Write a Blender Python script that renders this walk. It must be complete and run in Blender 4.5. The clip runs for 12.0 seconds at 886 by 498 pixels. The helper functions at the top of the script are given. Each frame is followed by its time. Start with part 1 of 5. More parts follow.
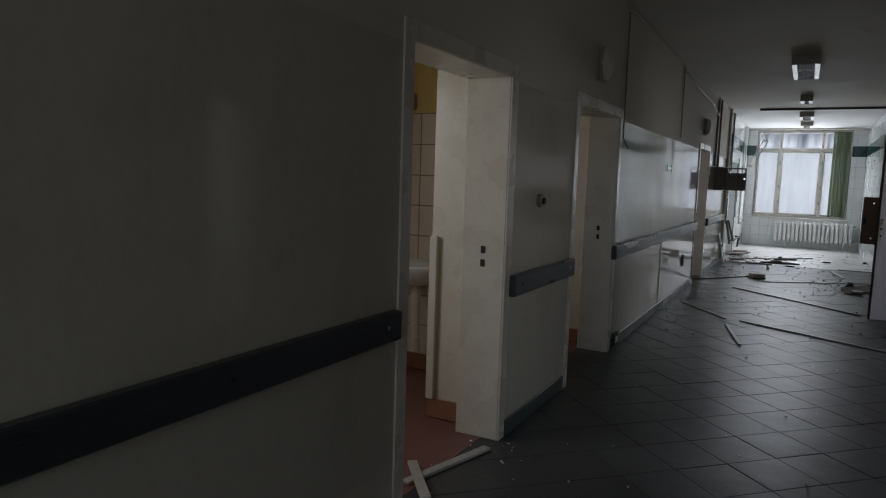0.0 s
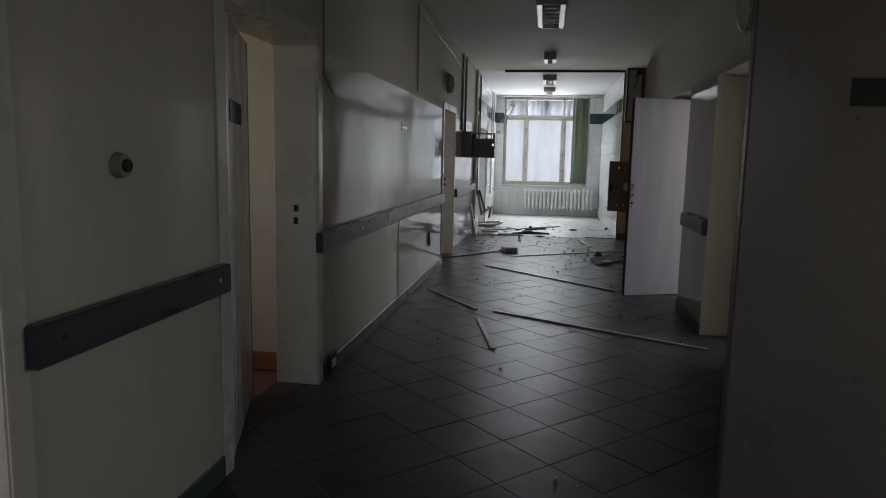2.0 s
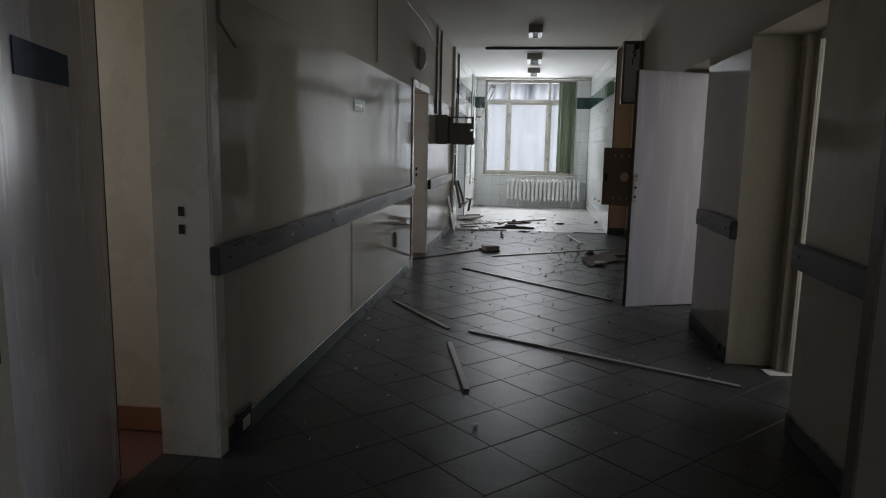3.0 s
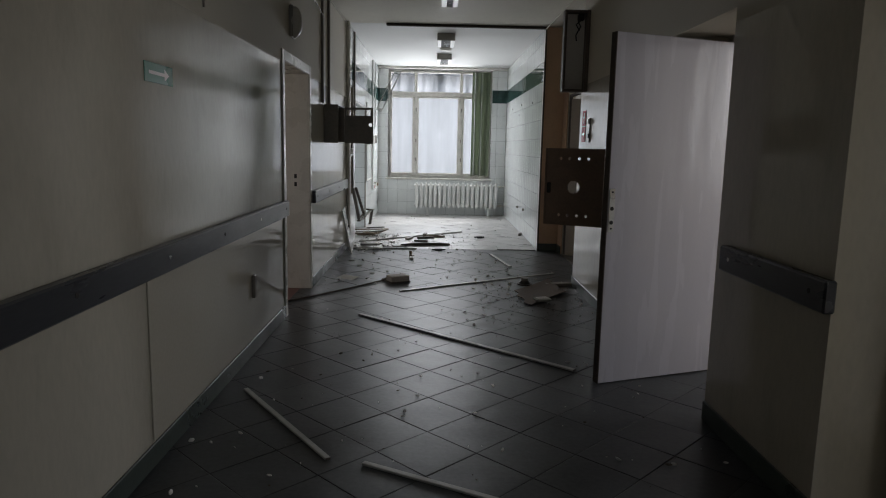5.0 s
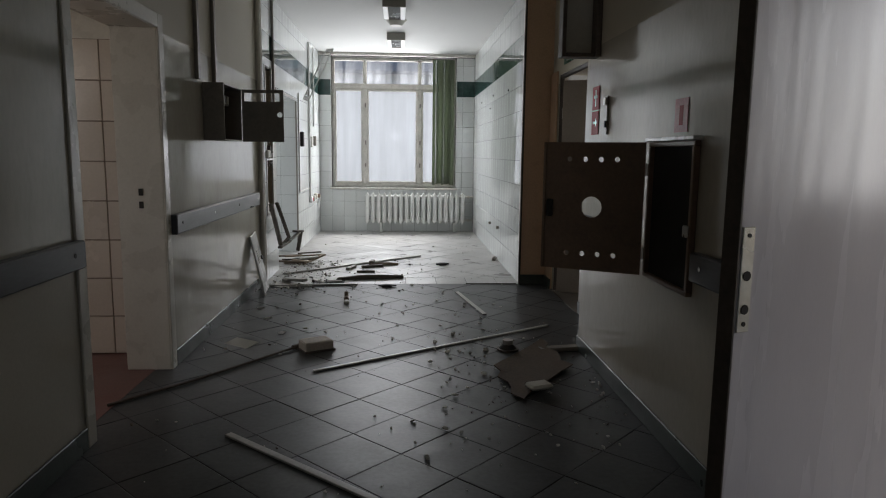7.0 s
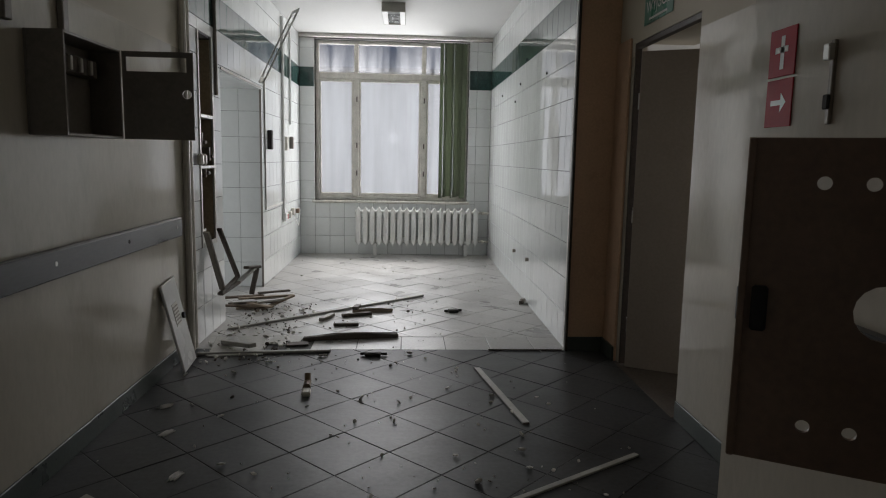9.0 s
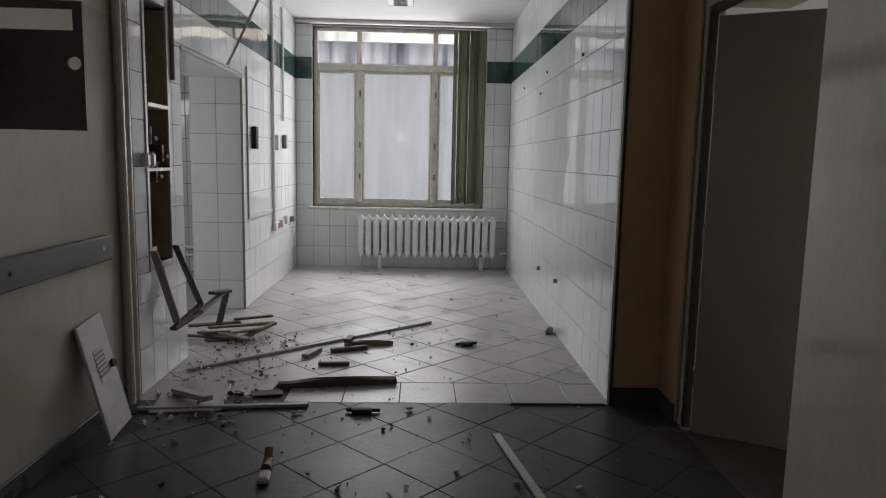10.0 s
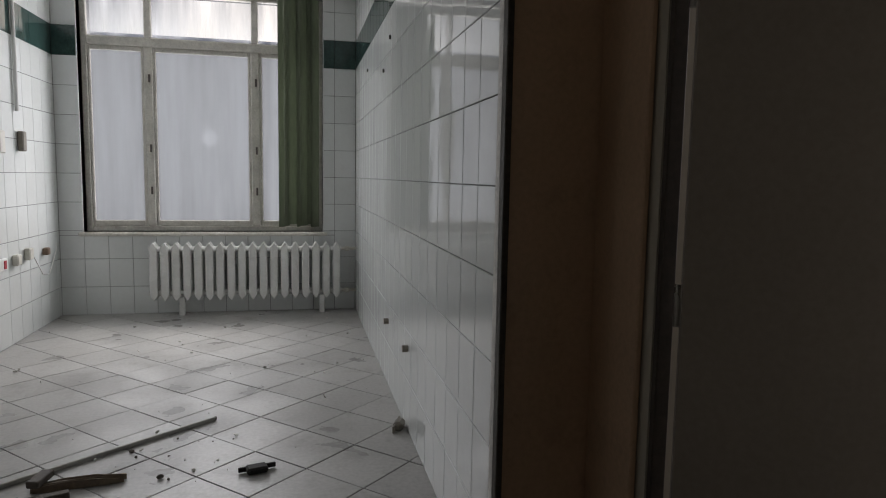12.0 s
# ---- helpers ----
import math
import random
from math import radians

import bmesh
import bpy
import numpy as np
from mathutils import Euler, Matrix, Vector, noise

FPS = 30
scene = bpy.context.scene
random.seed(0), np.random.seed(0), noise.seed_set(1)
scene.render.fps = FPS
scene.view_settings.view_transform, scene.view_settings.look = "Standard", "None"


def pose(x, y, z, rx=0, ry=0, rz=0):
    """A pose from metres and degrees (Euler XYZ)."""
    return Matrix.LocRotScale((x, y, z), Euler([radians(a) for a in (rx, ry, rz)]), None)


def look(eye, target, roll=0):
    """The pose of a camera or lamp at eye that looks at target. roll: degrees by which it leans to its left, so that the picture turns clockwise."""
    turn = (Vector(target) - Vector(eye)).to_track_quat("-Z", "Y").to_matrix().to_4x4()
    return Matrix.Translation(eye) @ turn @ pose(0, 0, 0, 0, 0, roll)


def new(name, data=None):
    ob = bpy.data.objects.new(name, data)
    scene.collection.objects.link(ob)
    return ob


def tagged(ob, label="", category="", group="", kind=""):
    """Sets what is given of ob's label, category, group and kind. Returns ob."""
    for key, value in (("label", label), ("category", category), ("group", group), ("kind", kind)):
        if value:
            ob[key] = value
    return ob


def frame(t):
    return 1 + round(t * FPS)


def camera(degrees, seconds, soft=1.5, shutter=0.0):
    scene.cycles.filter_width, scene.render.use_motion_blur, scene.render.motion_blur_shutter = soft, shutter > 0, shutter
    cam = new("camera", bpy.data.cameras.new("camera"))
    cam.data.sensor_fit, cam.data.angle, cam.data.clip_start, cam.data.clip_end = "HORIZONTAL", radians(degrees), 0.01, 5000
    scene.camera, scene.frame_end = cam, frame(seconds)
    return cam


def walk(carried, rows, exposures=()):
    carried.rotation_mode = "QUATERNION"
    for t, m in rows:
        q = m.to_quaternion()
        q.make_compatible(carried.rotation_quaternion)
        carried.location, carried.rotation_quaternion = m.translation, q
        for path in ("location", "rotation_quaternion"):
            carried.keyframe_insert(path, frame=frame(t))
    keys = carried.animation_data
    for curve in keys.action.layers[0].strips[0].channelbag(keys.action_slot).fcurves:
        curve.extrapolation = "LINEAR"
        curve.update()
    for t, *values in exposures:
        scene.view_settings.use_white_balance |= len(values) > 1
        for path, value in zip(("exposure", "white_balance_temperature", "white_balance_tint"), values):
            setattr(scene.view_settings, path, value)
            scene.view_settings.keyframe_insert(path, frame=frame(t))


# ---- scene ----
# ---- camera and walk ----
cam = camera(66.8, 12.0, soft=1.1)
PATH = [
    (0, (0.558, 0.671, 1.476), (-0.382, 2.423, 1.262), 1.9),
    (0.5, (0.521, 1.126, 1.454), (-0.163, 2.994, 1.243), 1.7),
    (1, (0.507, 1.604, 1.409), (0.043, 3.537, 1.189), 1.2),
    (1.5, (0.489, 2.092, 1.401), (0.146, 4.047, 1.15), 1.1),
    (2, (0.46, 2.608, 1.397), (0.162, 4.567, 1.126), 1.2),
    (2.5, (0.455, 3.218, 1.365), (0.177, 5.176, 1.064), 1.1),
    (4.5, (0.302, 5.328, 1.377), (0.243, 7.305, 1.08), 1.3),
    (5, (0.312, 5.886, 1.379), (0.339, 7.864, 1.079), 1.2),
    (5.5, (0.387, 6.402, 1.391), (0.478, 8.379, 1.102), 1.0),
    (6, (0.442, 7.007, 1.384), (0.553, 8.984, 1.099), 1.0),
    (6.5, (0.459, 7.602, 1.316), (0.58, 9.58, 1.042), 0.7),
    (7, (0.526, 8.22, 1.323), (0.647, 10.196, 1.043), 0.7),
    (9, (0.587, 10.395, 1.337), (0.698, 12.374, 1.071), 1.1),
    (9.5, (0.614, 10.891, 1.303), (0.707, 12.872, 1.044), 1.1),
    (10, (0.669, 11.428, 1.328), (0.735, 13.41, 1.068), 1.2),
    (10.5, (0.722, 11.902, 1.326), (0.778, 13.884, 1.062), 1.3),
    (11, (0.811, 12.366, 1.328), (0.883, 14.348, 1.071), 1.2),
    (11.5, (1.015, 12.817, 1.34), (1.21, 14.794, 1.112), 1.1),
    (12, (1.188, 13.26, 1.287), (1.611, 15.203, 1.074), 1.0),
]
walk(cam, [(t, look(eye, target, roll)) for t, eye, target, roll in PATH],
     exposures=[(0.0, 0.4, 6100, 10), (2.5, 0.55, 6250, 10), (5.5, 0.5, 6350, 10), (7.0, 0.5, 6450, 10), (9.0, 0.24, 6600, 11), (10.5, -0.14, 6650, 12), (12.0, -0.36, 6600, 12)])

# plan
XL, XR, ZC, YA, YB = -0.875, 1.74, 2.96, 15.0, 19.75   # corridor walls, ceiling, tiled room start and end
XQ = 2.02                                              # back of the door recesses
WT = 0.265                                             # thickness of the left wall

# ---- world and light ----
world = bpy.data.worlds.new("overcast_sky")
scene.world = world
world.use_nodes = True
wn = world.node_tree
sky = wn.nodes.new("ShaderNodeTexSky")
sky.sky_type, sky.sun_disc = "NISHITA", False
sky.sun_elevation, sky.sun_rotation = radians(38), radians(20)
sky.air_density, sky.dust_density = 1.0, 4.0
wn.nodes["Background"].inputs["Strength"].default_value = 0.15
wn.links.new(sky.outputs["Color"], wn.nodes["Background"].inputs["Color"])

sun = new("sun", bpy.data.lights.new("sun", "SUN"))
sun.data.energy, sun.data.angle, sun.data.color = 0.8, radians(12), (1.0, 0.96, 0.9)
sun.matrix_world = look((0, 40, 30), (0, 20, 4))


def area_light(name, eye, target, w, h, watts, color):
    lamp = new(name, bpy.data.lights.new(name, "AREA"))
    lamp.data.shape, lamp.data.size, lamp.data.size_y = "RECTANGLE", w, h
    lamp.data.energy, lamp.data.color = watts, color
    lamp.matrix_world = look(eye, target)
    return lamp


area_light("window_daylight", (0.4, 20.32, 1.62), (0.4, 10, 1.3), 2.3, 1.75, 150, (0.955, 0.965, 0.995))
# added fill lamp behind the camera's start, brightens the near corridor
area_light("far_end_daylight", (0.4, -3.1, 1.7), (0.4, 5, 1.5), 1.9, 1.5, 15, (0.93, 0.965, 1.03))
area_light("washroom_daylight", (-2.46, 2.9, 1.7), (-1.4, 2.95, 1.2), 1.0, 1.1, 8.5, (1.0, 0.94, 0.88))
area_light("second_room_daylight", (-2.66, 5.75, 1.7), (-1.5, 5.9, 1.2), 0.6, 1.0, 3, (1.0, 0.92, 0.84))
area_light("third_room_daylight", (-2.86, 10.6, 1.7), (-1.5, 11.2, 1.2), 1.0, 1.1, 7, (1.0, 0.90, 0.84))
area_light("tiled_side_room_daylight", (-3.36, 16.3, 1.6), (-1.5, 16.6, 1.0), 1.1, 1.2, 22, (0.95, 0.98, 1.0))
# two added fills in unseen rooms, lifting the near and middle corridor
area_light("near_room_daylight", (4.66, 5.4, 1.7), (3, 5.2, 1.3), 1.6, 1.4, 10, (1.0, 0.98, 0.96))
area_light("ward_daylight", (4.66, 7.2, 1.7), (3, 7.4, 1.3), 1.2, 1.4, 22, (1.0, 0.98, 0.96))
area_light("bathroom_daylight", (4.66, 9.3, 1.7), (3, 9.4, 1.3), 1.2, 1.3, 15, (1.0, 0.98, 0.97))
area_light("stair_room_daylight", (4.66, 14.8, 1.8), (3, 14.6, 1.3), 1.3, 1.4, 20, (1.0, 0.98, 0.97))


# ---- materials ----
def mat(name, color, rough=0.6, metal=0.0, var=0.12, scale=3.0, fine=60.0, bump=0.1, spec=0.5, wave=0.0, wave_scale=1.2, rnd=0.0, stretch=(1, 1, 1), dirt=0.0, dirt_color=(0.05, 0.045, 0.04), rvar=0.1):
    m = bpy.data.materials.new(name)
    m.use_nodes = True
    nt = m.node_tree
    b = nt.nodes["Principled BSDF"]
    tc = nt.nodes.new("ShaderNodeNewGeometry")
    mp = nt.nodes.new("ShaderNodeMapping")
    mp.inputs["Scale"].default_value = stretch
    nt.links.new(tc.outputs["Position"], mp.inputs["Vector"])
    n1 = nt.nodes.new("ShaderNodeTexNoise"); n1.inputs["Scale"].default_value = scale; n1.inputs["Detail"].default_value = 6
    n2 = nt.nodes.new("ShaderNodeTexNoise"); n2.inputs["Scale"].default_value = fine; n2.inputs["Detail"].default_value = 4
    for n in (n1, n2):
        nt.links.new(mp.outputs["Vector"], n.inputs["Vector"])
    add = nt.nodes.new("ShaderNodeMath"); add.operation = "ADD"
    nt.links.new(n1.outputs["Fac"], add.inputs[0]); nt.links.new(n2.outputs["Fac"], add.inputs[1])
    mr = nt.nodes.new("ShaderNodeMapRange")
    mr.inputs["From Min"].default_value, mr.inputs["From Max"].default_value = 0.65, 1.35
    mr.inputs["To Min"].default_value, mr.inputs["To Max"].default_value = 1 - var, 1 + var
    nt.links.new(add.outputs[0], mr.inputs["Value"])
    factor = mr.outputs["Result"]
    if rnd:
        oi = nt.nodes.new("ShaderNodeObjectInfo")
        r2 = nt.nodes.new("ShaderNodeMapRange"); r2.inputs["To Min"].default_value, r2.inputs["To Max"].default_value = 1 - rnd, 1 + rnd
        nt.links.new(oi.outputs["Random"], r2.inputs["Value"])
        mu = nt.nodes.new("ShaderNodeMath"); mu.operation = "MULTIPLY"
        nt.links.new(factor, mu.inputs[0]); nt.links.new(r2.outputs["Result"], mu.inputs[1])
        factor = mu.outputs[0]
    vm = nt.nodes.new("ShaderNodeVectorMath"); vm.operation = "SCALE"
    vm.inputs[0].default_value = color
    nt.links.new(factor, vm.inputs["Scale"])
    col = vm.outputs["Vector"]
    if dirt:
        n3 = nt.nodes.new("ShaderNodeTexNoise"); n3.inputs["Scale"].default_value = scale * 2.3; n3.inputs["Detail"].default_value = 9; n3.inputs["Roughness"].default_value = 0.7
        nt.links.new(mp.outputs["Vector"], n3.inputs["Vector"])
        r3 = nt.nodes.new("ShaderNodeMapRange"); r3.inputs["From Min"].default_value, r3.inputs["From Max"].default_value = 0.52, 0.75
        r3.inputs["To Max"].default_value = dirt
        nt.links.new(n3.outputs["Fac"], r3.inputs["Value"])
        mx = nt.nodes.new("ShaderNodeMix"); mx.data_type = "RGBA"
        nt.links.new(r3.outputs["Result"], mx.inputs["Factor"]); nt.links.new(col, mx.inputs["A"]); mx.inputs["B"].default_value = (*dirt_color, 1)
        col = mx.outputs["Result"]
    nt.links.new(col, b.inputs["Base Color"])
    rr = nt.nodes.new("ShaderNodeMapRange")
    rr.inputs["From Min"].default_value, rr.inputs["From Max"].default_value = 0.3, 0.7
    rr.inputs["To Min"].default_value, rr.inputs["To Max"].default_value = max(0.02, rough - rvar), min(1, rough + rvar)
    nt.links.new(n1.outputs["Fac"], rr.inputs["Value"])
    nt.links.new(rr.outputs["Result"], b.inputs["Roughness"])
    b.inputs["Metallic"].default_value = metal
    b.inputs["Specular IOR Level"].default_value = spec
    last = None
    if wave:
        n4 = nt.nodes.new("ShaderNodeTexNoise"); n4.inputs["Scale"].default_value = wave_scale; n4.inputs["Detail"].default_value = 1.5
        nt.links.new(mp.outputs["Vector"], n4.inputs["Vector"])
        b1 = nt.nodes.new("ShaderNodeBump"); b1.inputs["Strength"].default_value = 1.0; b1.inputs["Distance"].default_value = wave
        nt.links.new(n4.outputs["Fac"], b1.inputs["Height"])
        last = b1
    if bump:
        b2 = nt.nodes.new("ShaderNodeBump"); b2.inputs["Strength"].default_value = bump; b2.inputs["Distance"].default_value = 0.003
        nt.links.new(n2.outputs["Fac"], b2.inputs["Height"])
        if last:
            nt.links.new(last.outputs["Normal"], b2.inputs["Normal"])
        last = b2
    if last:
        nt.links.new(last.outputs["Normal"], b.inputs["Normal"])
    return m


def wall_paint(name, upper, lower, line=2.0, rough_low=0.14):
    """Matt distemper above the paint line, glossy oil paint below it."""
    m = mat(name, lower, rough_low, var=0.06, scale=1.6, fine=45, bump=0.0, wave=0.009, wave_scale=1.5, stretch=(1, 1, 0.4), dirt=0.18, dirt_color=(0.16, 0.13, 0.09), rvar=0.05)
    nt = m.node_tree
    b = nt.nodes["Principled BSDF"]
    geo = next(n for n in nt.nodes if n.type == "NEW_GEOMETRY")
    sep = nt.nodes.new("ShaderNodeSeparateXYZ")
    nt.links.new(geo.outputs["Position"], sep.inputs[0])
    gt = nt.nodes.new("ShaderNodeMath"); gt.operation = "GREATER_THAN"; gt.inputs[1].default_value = line
    nt.links.new(sep.outputs["Z"], gt.inputs[0])
    src = b.inputs["Base Color"].links[0].from_socket
    n = nt.nodes.new("ShaderNodeTexNoise"); n.inputs["Scale"].default_value = 5; n.inputs["Detail"].default_value = 8
    cr = nt.nodes.new("ShaderNodeMix"); cr.data_type = "RGBA"
    cr.inputs["A"].default_value = (*[c * 0.88 for c in upper], 1); cr.inputs["B"].default_value = (*[min(1, c * 1.1) for c in upper], 1)
    nt.links.new(n.outputs["Fac"], cr.inputs["Factor"])
    mx = nt.nodes.new("ShaderNodeMix"); mx.data_type = "RGBA"
    nt.links.new(gt.outputs[0], mx.inputs["Factor"]); nt.links.new(src, mx.inputs["A"]); nt.links.new(cr.outputs["Result"], mx.inputs["B"])
    nt.links.new(mx.outputs["Result"], b.inputs["Base Color"])
    rs = b.inputs["Roughness"].links[0].from_socket
    mr = nt.nodes.new("ShaderNodeMix")
    nt.links.new(gt.outputs[0], mr.inputs["Factor"]); nt.links.new(rs, mr.inputs["A"]); mr.inputs["B"].default_value = 0.85
    nt.links.new(mr.outputs["Result"], b.inputs["Roughness"])
    return m


def dirty_glass(name, haze, color, clear=0.7, spread=0.15):
    """Window glass under dried runs of dirt."""
    m = bpy.data.materials.new(name)
    m.use_nodes = True
    nt = m.node_tree
    nt.nodes.remove(nt.nodes["Principled BSDF"])
    out = nt.nodes["Material Output"]
    geo = nt.nodes.new("ShaderNodeNewGeometry")
    mp = nt.nodes.new("ShaderNodeMapping"); mp.inputs["Scale"].default_value = (6, 1, 0.5)
    nt.links.new(geo.outputs["Position"], mp.inputs["Vector"])
    n = nt.nodes.new("ShaderNodeTexNoise"); n.inputs["Scale"].default_value = 1.0; n.inputs["Detail"].default_value = 7
    nt.links.new(mp.outputs["Vector"], n.inputs["Vector"])
    mr = nt.nodes.new("ShaderNodeMapRange"); mr.inputs["From Min"].default_value, mr.inputs["From Max"].default_value = 0.3, 0.7
    mr.inputs["To Min"].default_value, mr.inputs["To Max"].default_value = max(0, haze * (1 - spread)), min(1, haze * (1 + spread))
    nt.links.new(n.outputs["Fac"], mr.inputs["Value"])
    tr = nt.nodes.new("ShaderNodeBsdfTransparent"); tr.inputs["Color"].default_value = (clear, clear, clear, 1)
    tl = nt.nodes.new("ShaderNodeBsdfTranslucent"); tl.inputs["Color"].default_value = (*color, 1)
    m1 = nt.nodes.new("ShaderNodeMixShader")
    nt.links.new(mr.outputs["Result"], m1.inputs[0]); nt.links.new(tr.outputs[0], m1.inputs[1]); nt.links.new(tl.outputs[0], m1.inputs[2])
    gl = nt.nodes.new("ShaderNodeBsdfGlossy"); gl.inputs["Roughness"].default_value = 0.3
    fr = nt.nodes.new("ShaderNodeFresnel"); fr.inputs["IOR"].default_value = 1.3
    m2 = nt.nodes.new("ShaderNodeMixShader")
    nt.links.new(fr.outputs[0], m2.inputs[0]); nt.links.new(m1.outputs[0], m2.inputs[1]); nt.links.new(gl.outputs[0], m2.inputs[2])
    nt.links.new(m2.outputs[0], out.inputs["Surface"])
    return m


M_WALL = wall_paint("cream_wall_paint", (0.53, 0.49, 0.405), (0.52, 0.485, 0.41), rough_low=0.10)
M_OCHRE = mat("ochre_paint", (0.56, 0.38, 0.25), 0.5, var=0.12, scale=2, dirt=0.3)
M_CEIL = mat("ceiling_distemper", (0.55, 0.525, 0.45), 0.9, var=0.08, scale=1.2, dirt=0.12, dirt_color=(0.3, 0.26, 0.2))
M_CEIL_ROOM = mat("white_ceiling_distemper", (0.55, 0.55, 0.535), 0.9, var=0.05, scale=1.0)
M_RAIL = mat("dark_bumper_rail", (0.045, 0.047, 0.055), 0.33, var=0.25, scale=6, fine=80, stretch=(1, 0.2, 1), bump=0.15)
M_SKIRT = mat("dark_green_skirting", (0.055, 0.07, 0.062), 0.35, var=0.2, scale=4, dirt=0.4)
M_FLOOR_C = mat("corridor_floor_tile", (0.062, 0.064, 0.066), 0.34, spec=0.2, var=0.3, scale=2.2, fine=40, bump=0.14, rnd=0.10, dirt=0.2, dirt_color=(0.06, 0.055, 0.05), rvar=0.06, wave=0.004, wave_scale=4)
M_FLOOR_R = mat("pale_floor_tile", (0.42, 0.41, 0.395), 0.36, var=0.18, scale=2.6, fine=50, bump=0.15, rnd=0.07, dirt=0.55, dirt_color=(0.2, 0.18, 0.16), rvar=0.12)
M_GROUT = mat("dark_grout", (0.065, 0.063, 0.06), 0.9, var=0.2, scale=8)
M_TILE = mat("white_wall_tile", (0.70, 0.72, 0.71), 0.04, var=0.03, scale=3, fine=30, bump=0.0, wave=0.003, wave_scale=2.6, rnd=0.03, rvar=0.02, dirt=0.08, dirt_color=(0.4, 0.38, 0.33))
M_TILE_GREEN = mat("green_marbled_tile", (0.032, 0.064, 0.058), 0.06, var=0.4, scale=14, fine=50, bump=0.0, wave=0.004, wave_scale=2.6, rnd=0.12, rvar=0.03)
M_TGROUT = mat("grey_tile_grout", (0.11, 0.11, 0.105), 0.9, var=0.2, scale=10)
M_CTILE = mat("cream_wall_tile", (0.62, 0.55, 0.47), 0.2, var=0.05, scale=3, bump=0.0, rnd=0.04)
M_CGROUT = mat("cream_grout", (0.26, 0.21, 0.17), 0.9)
M_YELLOW = mat("yellow_distemper", (0.62, 0.48, 0.2), 0.9, var=0.1)
M_REDFLOOR = mat("red_lino_floor", (0.19, 0.085, 0.075), 0.4, var=0.18, scale=3, dirt=0.3)
M_BROWNSK = mat("terracotta_skirting", (0.27, 0.13, 0.08), 0.4, var=0.15)
M_FRAME = mat("cream_door_frame_enamel", (0.60, 0.57, 0.50), 0.3, var=0.06, scale=4, bump=0.05, dirt=0.15, dirt_color=(0.25, 0.2, 0.14))
M_LEAF = mat("pale_lilac_white_laminate", (0.57, 0.55, 0.595), 0.24, var=0.04, scale=2, stretch=(6, 6, 0.6), bump=0.03, wave=0.003, wave_scale=1.5)
M_LEAFDARK = mat("brown_grey_laminate", (0.14, 0.122, 0.105), 0.35, var=0.1, scale=2, bump=0.05)
M_LEAFBROWN = mat("taupe_laminate", (0.29, 0.25, 0.213), 0.4, var=0.1, scale=2, bump=0.05)
M_EDGE = mat("worn_brown_edge", (0.07, 0.055, 0.045), 0.6, var=0.3, scale=12)
M_STEEL = mat("brushed_steel", (0.6, 0.6, 0.58), 0.3, metal=1.0, var=0.1, bump=0.05)
# near-black of real dark parts, and painted shade of holes and the cabinet inside
M_DARK = mat("black_parts_and_cavity_shade", (0.02, 0.018, 0.016), 0.8)
M_BOXBROWN = mat("brown_painted_steel", (0.21, 0.14, 0.095), 0.45, var=0.15, scale=4, dirt=0.3)
M_BOXGREY = mat("grey_brown_painted_steel", (0.22, 0.197, 0.165), 0.45, var=0.15, scale=4, dirt=0.3)
M_WHITE = mat("white_enamel", (0.74, 0.74, 0.72), 0.25, var=0.05, scale=4, bump=0.05, dirt=0.15, dirt_color=(0.4, 0.35, 0.28))
M_WINFRAME = mat("peeling_white_window_paint", (0.60, 0.58, 0.53), 0.6, var=0.2, scale=7, bump=0.5, dirt=0.45, dirt_color=(0.2, 0.16, 0.11))
M_PLASTIC = mat("aged_white_plastic", (0.58, 0.56, 0.5), 0.4, var=0.08)
M_CURTAIN = mat("green_blind_fabric", (0.19, 0.215, 0.155), 0.8, var=0.15, scale=5, stretch=(1, 1, 0.2))
M_LINING = mat("olive_brown_lining", (0.33, 0.275, 0.19), 0.8, var=0.25, scale=5, dirt=0.3)
M_LAMINATE = mat("glossy_cream_laminate", (0.52, 0.485, 0.41), 0.035, var=0.05, scale=1.5, bump=0.0, wave=0.002, wave_scale=2.0, rvar=0.015)
M_WOOD = mat("old_bare_wood", (0.22, 0.17, 0.12), 0.75, var=0.3, scale=6, stretch=(1, 1, 1), bump=0.3)
M_WOODDARK = mat("dark_broken_wood", (0.105, 0.086, 0.07), 0.75, var=0.35, scale=9, bump=0.4)
M_STRIP = mat("grey_white_trim_strip", (0.42, 0.41, 0.38), 0.5, var=0.15, scale=6, dirt=0.25)
M_BOARD = mat("brown_hardboard", (0.125, 0.095, 0.07), 0.9, spec=0.15, var=0.25, scale=5, bump=0.2)
M_BRICK = mat("pale_block", (0.45, 0.40, 0.34), 0.8, var=0.2, scale=15, bump=0.4)
M_PAPER = mat("white_paper", (0.66, 0.65, 0.63), 0.7, var=0.06)
M_RUBBLE = mat("plaster_rubble", (0.68, 0.66, 0.62), 0.9, var=0.25, scale=20, bump=0.3)
M_RED = mat("red_sign_plastic", (0.40, 0.015, 0.03), 0.7, var=0.08)
M_GREEN = mat("green_sign_plastic", (0.015, 0.16, 0.095), 0.3, var=0.08)
M_BLUE = mat("blue_sign_plastic", (0.02, 0.05, 0.12), 0.65, var=0.08)
M_SIGNWHITE = mat("white_sign_print", (0.68, 0.68, 0.66), 0.4, var=0.03)
M_PINK = mat("faded_pink_paper", (0.55, 0.20, 0.22), 0.6, var=0.2, scale=20)
M_LAMPGLASS = mat("lamp_louvre_aluminium", (0.55, 0.56, 0.56), 0.25, metal=0.6, var=0.05)
